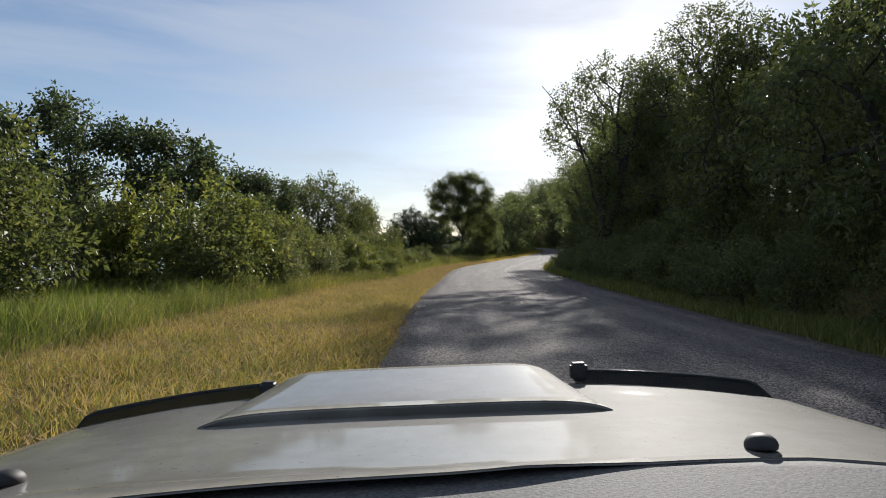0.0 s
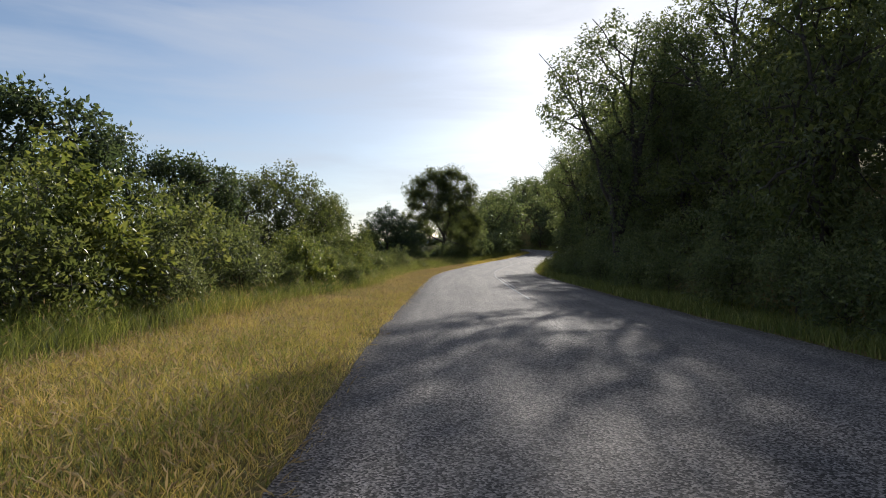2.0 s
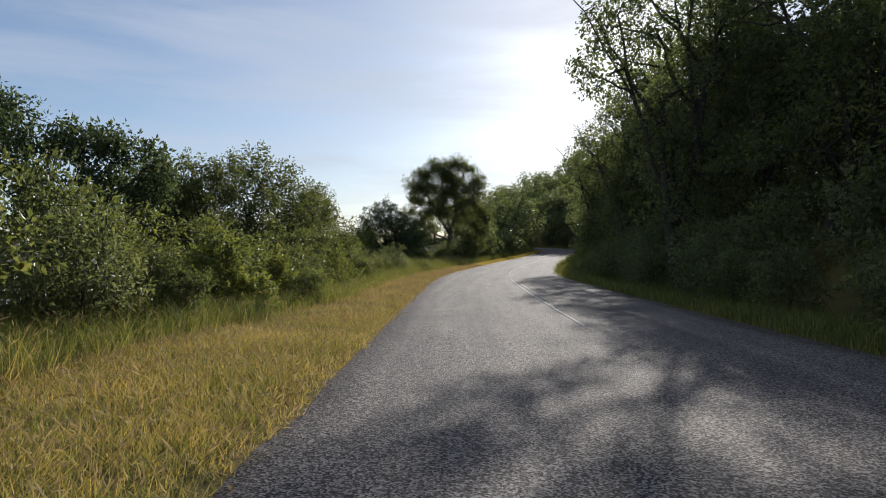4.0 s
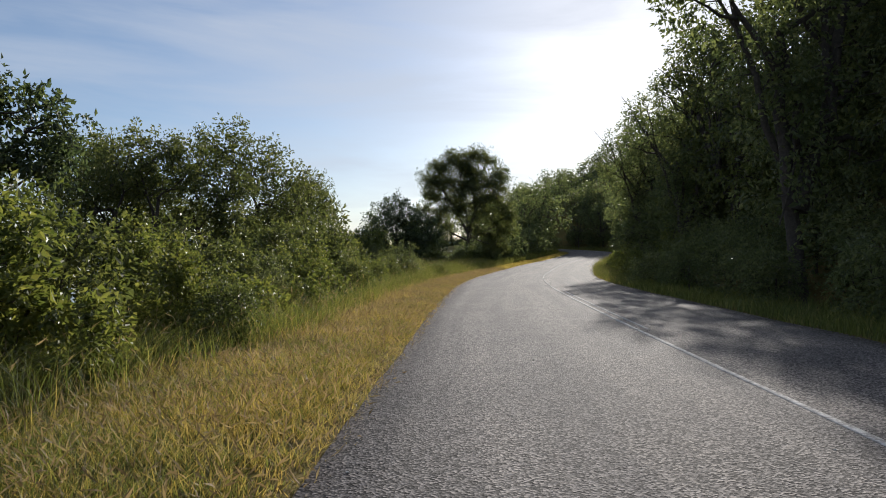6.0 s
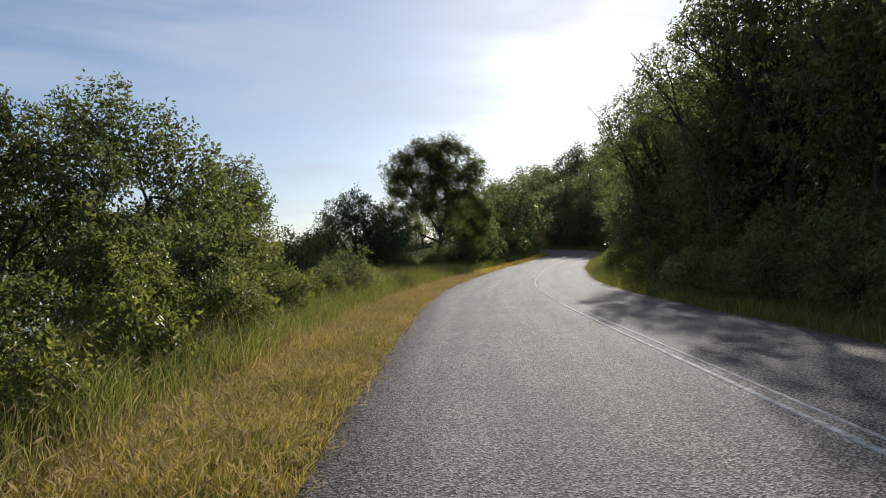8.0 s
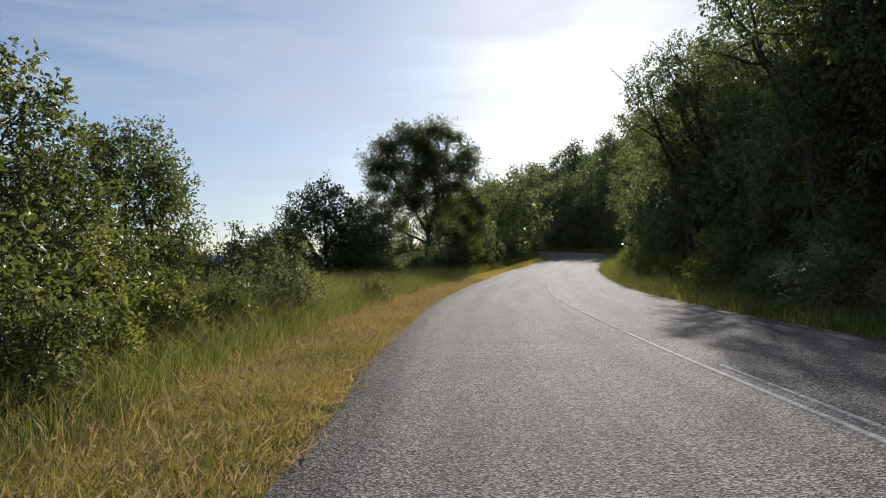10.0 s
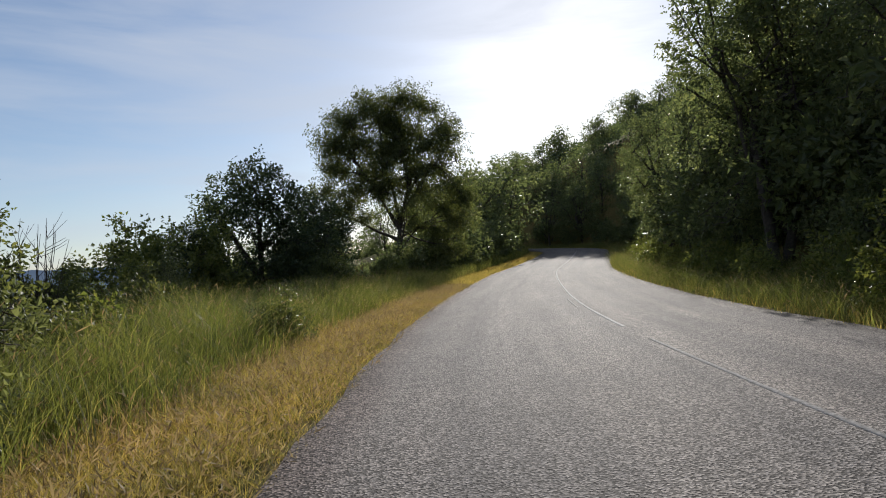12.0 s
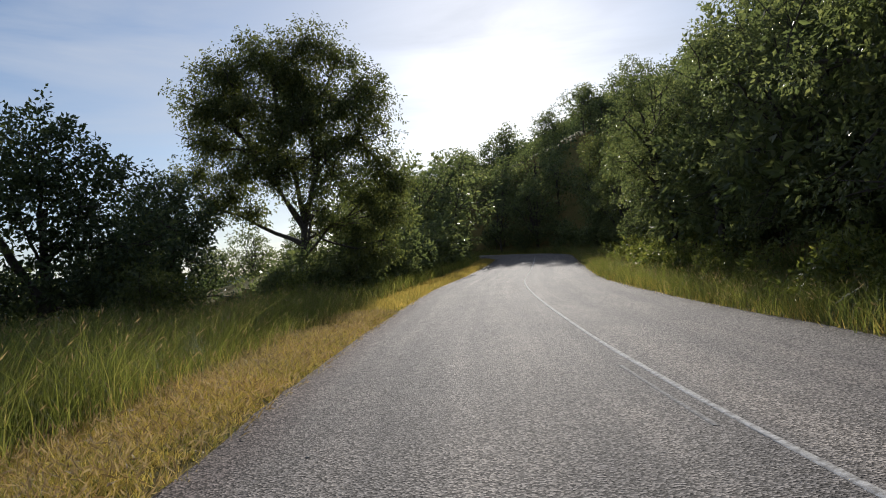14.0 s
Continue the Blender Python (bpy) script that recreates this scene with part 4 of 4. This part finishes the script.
field("bank_dry_grass", "dry straw grass mixed into the right road bank", STRAW, 48, 1, 66, 160, lambda y: 0 * y, lambda y: 0 * y + 2.2, 90, 0.4, 0.016, 0.6)
field("bank_grass", "shaded green grass on the right road bank", BLADE, 49, 1, 2, 70, lambda y: 0 * y + 0.05, lambda y: 0 * y + 2.6, 110, 0.45, 0.024, 0.5, 0.0, None, 0)


def tuft(x, y, n, tall, seed):
    """A fountain of long arching blades."""
    rg = np.random.default_rng(seed)
    root = new("grass_tuft")
    ang, h = rg.uniform(0, 2 * math.pi, n), tall * rg.uniform(0.55, 1.1, n)
    out = np.c_[np.cos(ang), np.sin(ang), 0 * ang]
    flat = np.c_[-np.sin(ang), np.cos(ang), 0 * ang] * 0.02
    t = np.linspace(0, 1, 5)
    lean = rg.uniform(0.25, 0.75, n)
    P = [0.12 * out + np.c_[0 * ang, 0 * ang, h * (q - 0.35 * lean * q**3)] + out * (h * lean * q**2)[:, None] for q in t]
    V = np.stack([c for q, p in zip(t, P) for c in (p - flat * (1.02 - q), p + flat * (1.02 - q))], 1).reshape(-1, 3)
    k = (np.arange(n) * 10)[:, None] + np.arange(0, 8, 2)[None]
    k = k.ravel()
    child("blade_spray", mesh_of("blade_spray", V, [np.stack([k, k + 1, k + 3, k + 2], 1)], FRESH), root)
    tagged(root, "tall fountain of bright green reed grass on the bank", "grass tuft", "reed tufts")
    root.location = (x, y, ground_z(x, y) - 0.05)
    return root


for k, (y, d, n, tall) in enumerate(((88.5, 3.3, 150, 2.0), (93, 3.6, 110, 1.7), (80, 3.0, 90, 1.4), (99, 3.4, 90, 1.5), (84.5, 3.0, 100, 1.6), (90.8, 3.9, 120, 1.9), (96, 3.2, 80, 1.4), (104, 3.5, 90, 1.6))):
    tuft(*right_of(y, d), n, tall, 60 + k)
for k, (y, d, n, tall) in enumerate(((79, 4.6, 120, 1.6), (84, 5.6, 110, 1.6), (70, 5.0, 80, 1.2))):
    tuft(*left_of(y, d), n, tall, 70 + k)

# A leafless shrub standing out of the long grass.
rg = np.random.default_rng(66)
root = new("bare_shrub")
lines = []
for k in range(16):
    a, h = rg.uniform(0, 2 * math.pi), rg.uniform(2.0, 3.5)
    stem = bent(rg, (0.1 * math.cos(a), 0.1 * math.sin(a), -0.1), (1.1 * math.cos(a) * rg.uniform(0.3, 1), 1.1 * math.sin(a) * rg.uniform(0.3, 1), h), 7, 0.35)
    lines.append((stem, np.linspace(0.018, 0.005, 7)))
    for q in range(4):
        foot = stem[int(rg.integers(2, 6))]
        tip = foot + np.array((rg.normal(0, 0.35), rg.normal(0, 0.35), rg.uniform(0.2, 0.7)))
        lines.append((bent(rg, foot, tip, 4, 0.1), np.linspace(0.009, 0.004, 4)))
child("stem", mesh_of("stem", *tubes(lines, 4), BARK, True), root)
tagged(root, "leafless twiggy shrub standing out of the tall grass", "shrub")
root.location = (-2.5, 77.6, ground_z(-2.5, 77.6))

# Loose chippings and litter on the tarmac.
rg = np.random.default_rng(77)
for k in range(46):
    s = int(rg.integers(np.argmin(np.abs(ROAD[:, 1] - 8)), np.argmin(np.abs(ROAD[:, 1] - 100) + 1e3 * (ROAD[:, 0] < 0))))
    off = rg.choice([rg.uniform(-4.2, -3.6), rg.uniform(3.0, 3.75), rg.uniform(-3, 3)])
    p = ROAD[s] + RIGHT[s] * off
    bm = bmesh.new()
    bmesh.ops.create_icosphere(bm, subdivisions=1, radius=1)
    r = rg.uniform(0.006, 0.016)
    for v in bm.verts:
        v.co = Vector((v.co.x * r * 1.3, v.co.y * r, v.co.z * r * 0.6)) * rg.uniform(0.75, 1.2)
    me = bpy.data.meshes.new("stone")
    bm.to_mesh(me)
    bm.free()
    me.materials.append(STONE)
    ob = tagged(new("stone", me), "small pale stone chip lying on the road", "stone", "loose chippings")
    c = 0.03 * (1 - (2 * (off + 4.4) / 8.25 - 1) ** 2)
    ob.location = (p[0], p[1], ROAD_Z[s] + max(0, c) + r * 0.35)


# ---- the car whose bonnet lies before the camera at the start ----
def panel(fn, us, vs, thick, mat, name, parent, label=""):
    """A curved sheet with thickness from a function of (u, v)."""
    k, n = len(us), len(vs)
    top = np.array([[fn(u, v) for v in vs] for u in us]).reshape(-1, 3)
    low = top - np.array((0, 0, thick))
    i, j = np.meshgrid(np.arange(k - 1), np.arange(n - 1), indexing="ij")
    q = np.stack([i * n + j, (i + 1) * n + j, (i + 1) * n + j + 1, i * n + j + 1], -1).reshape(-1, 4)
    rim = [c * n for c in range(k)], [c * n + n - 1 for c in range(k)], list(range(n)), [(k - 1) * n + c for c in range(n)]
    sides = [(a, b, b + k * n, a + k * n) for e in rim for a, b in zip(e, e[1:])]
    return child(name, mesh_of(name, np.concatenate([top, low]), [q, q[:, ::-1] + k * n, np.array(sides)], mat, True), parent, label)


CAR = pose(-0.02, 0.278, 1.53, 0.3, -3.7, -2.8)
car = new("car")
tagged(car, "dusty silver off-road car front with a raised bonnet scoop", "car")
car.matrix_world = pose(0.07, 1.7, 0.03, 0, 0, -2.8)
bpy.context.view_layer.update()
SHIFT = car.matrix_world.inverted() @ CAR


def car_mesh_points(pts):
    """From places before the camera (right, ahead, up) to the car's own axes."""
    return np.array([(SHIFT @ Vector(p))[:] for p in pts])


def hood(u, v):
    z = np.interp(v, [0.4, 0.58, 0.66, 0.70, 0.73, 0.76, 1.0, 1.3, 1.46, 1.56, 1.62], [-0.25, -0.235, -0.232, -0.226, -0.228, -0.238, -0.256, -0.278, -0.288, -0.315, -0.40])
    return z - 0.05 * (abs(u) / 0.8) ** 3.0 - 0.03 * max(0, abs(u) - 0.72) / 0.1


def hood_point(u, v):
    """v from the rear edge, which dips towards the middle, to the nose."""
    nose = 1 - 0.14 * (abs(u) / 0.82) ** 3
    rear = float(np.interp(u, [-0.8, -0.3, 0.05, 0.25, 0.45, 0.6, 0.82], [0.66, 0.69, 0.715, 0.76, 0.79, 0.775, 0.74]))
    v = rear + (v - 0.4) / 1.22 * (1.62 - rear)
    vv = 0.4 + (v - 0.4) * nose
    return (SHIFT @ Vector((u - 0.015, vv, hood(u, v))))[:]


bonnet = panel(hood_point, np.linspace(-0.82, 0.82, 45), np.r_[np.linspace(0.4, 0.62, 8), np.linspace(0.64, 0.80, 12), np.linspace(0.84, 1.62, 26)], 0.003, SILVER, "bonnet", car)


def scoop_point(u, v):
    """u across from -1 to 1, v from rear lip to front."""
    half = 0.338 - 0.026 * v
    depth = 1.12 + 0.34 * v - 0.012 * abs(u) ** 4 * (1 - v)
    rise = (0.016 + 0.028 * v**0.8) * (1 - abs(u) ** 9) + 0.001
    x = u * half - 0.05
    return (SHIFT @ Vector((x, depth, hood(x, depth) + rise)))[:]


SCOOP_U = np.r_[-1, -0.985, -0.96, -0.92, -0.86, np.linspace(-0.78, 0.78, 17), 0.86, 0.92, 0.96, 0.985, 1]
scoop = panel(scoop_point, SCOOP_U, np.linspace(0, 1, 14), 0.004, SILVER, "bonnet_scoop", car, "raised silver air scoop on the bonnet")


def lip_point(u, v):
    """The scoop's upright rear face."""
    x, depth = u * 0.338 - 0.05, 1.12 - 0.012 * abs(u) ** 4 + 0.006 * (1 - v)
    return (SHIFT @ Vector((x, depth, hood(x, depth) - 0.001 + (0.016 * (1 - abs(u) ** 9) + 0.001) * v)))[:]


panel(lip_point, SCOOP_U, np.linspace(0, 1, 4), 0.002, SILVER, "scoop_rear_face", scoop, "shaded upright rear face of the scoop")


def cowl_point(u, v):
    return (SHIFT @ Vector((u - 0.015, v, -0.237 - 0.05 * (abs(u) / 0.8) ** 3 - 0.03 * (v - 0.6))))[:]


panel(cowl_point, np.linspace(-0.8, 0.8, 25), np.linspace(0.42, 0.79, 10), 0.01, COWL, "cowl", car, "dusty grey plastic cowl behind the bonnet")


def deflector_point(side):
    def fn(u, v):
        x = side * (0.33 + 0.42 * u) - 0.03
        depth = 1.50 - 0.14 * (abs(x) / 0.8) ** 2.5
        fall = 0.05 * smoothstep(0.82, 1.0, u)
        return (SHIFT @ Vector((x, depth + 0.02 - 0.02 * v, hood(abs(x), 1.46) - 0.034 + (0.052 - fall) * v + 0.006)))[:]
    return fn


for side in (-1, 1):
    panel(deflector_point(side), np.linspace(0, 1, 22), np.linspace(0, 1, 5), 0.004, SMOKE, "bonnet_deflector", car, "smoked acrylic stone deflector on the bonnet nose")
    bm = bmesh.new()
    bmesh.ops.create_cube(bm, size=1.0, matrix=SHIFT @ pose(side * 0.335 - 0.03, 1.475, -0.27 if side > 0 else -0.284) @ Matrix.Diagonal((0.036, 0.03, 0.038, 1)))
    bmesh.ops.bevel(bm, geom=bm.edges[:], offset=0.006, segments=3, affect="EDGES")
    part("deflector_clip", bm, BLACK, car, "black clip holding the deflector")
    bm = bmesh.new()
    bmesh.ops.create_uvsphere(bm, u_segments=18, v_segments=12, radius=1.0)
    bmesh.ops.bisect_plane(bm, geom=bm.verts[:] + bm.edges[:] + bm.faces[:], plane_co=(0, 0, -0.35), plane_no=(0, 0, -1), clear_outer=True)
    bmesh.ops.holes_fill(bm, edges=[e for e in bm.edges if e.is_boundary])
    x, far_off = (0.395, 0.82) if side > 0 else (-0.51, 0.82)
    bmesh.ops.transform(bm, matrix=SHIFT @ pose(x, far_off, hood(x, far_off) + 0.004, -12, 0, 0) @ Matrix.Diagonal((0.0185, 0.024, 0.0145, 1)), verts=bm.verts)
    part("washer_nozzle", bm, BLACK, bonnet, "black plastic washer nozzle", True)
for side in (-1, 1):
    def flank(u, v, side=side):
        p = Vector((side * (0.80 + 0.06 * math.sin(math.pi * min(1, u * 1.1))) - 0.015, 0.4 + 1.06 * v, -0.335 - 0.52 * u - 0.05 * v))
        return (SHIFT @ p)[:]
    panel(flank, np.linspace(0, 1, 8), np.linspace(0, 1, 10), 0.02, SILVER, "wing", car, "silver front wing panel")
    bm = bmesh.new()
    bmesh.ops.create_cone(bm, cap_ends=True, segments=32, radius1=0.38, radius2=0.38, depth=0.24)
    bmesh.ops.bevel(bm, geom=[e for e in bm.edges if len(e.link_faces) == 2 and any(len(f.verts) > 4 for f in e.link_faces)], offset=0.05, segments=3, affect="EDGES")
    bmesh.ops.transform(bm, matrix=Matrix.Translation((side * 0.74, -0.45, 0.355)) @ Matrix.Rotation(math.pi / 2, 4, "Y"), verts=bm.verts)
    wheel = part("wheel", bm, RUBBER, car, "black tyre", True)
    bm = bmesh.new()
    bmesh.ops.create_cone(bm, cap_ends=True, segments=24, radius1=0.22, radius2=0.2, depth=0.03)
    bmesh.ops.transform(bm, matrix=Matrix.Translation((side * 0.865, -0.45, 0.355)) @ Matrix.Rotation(side * math.pi / 2, 4, "Y"), verts=bm.verts)
    part("rim", bm, SILVER, wheel, "silver wheel rim", True)
bm = bmesh.new()
bmesh.ops.create_cube(bm, size=1.0, matrix=SHIFT @ pose(-0.015, 1.0, -0.64) @ Matrix.Diagonal((1.2, 1.0, 0.55, 1)))
bmesh.ops.bevel(bm, geom=bm.edges[:], offset=0.05, segments=2, affect="EDGES")
part("engine_bay", bm, BLACK, car, "dark engine bay under the bonnet")
bm = bmesh.new()
bmesh.ops.create_cube(bm, size=1.0, matrix=SHIFT @ pose(-0.015, 1.58, -0.75) @ Matrix.Diagonal((1.66, 0.22, 0.42, 1)))
bmesh.ops.bevel(bm, geom=bm.edges[:], offset=0.07, segments=3, affect="EDGES")
part("front_bumper", bm, SILVER, car, "silver front bumper")
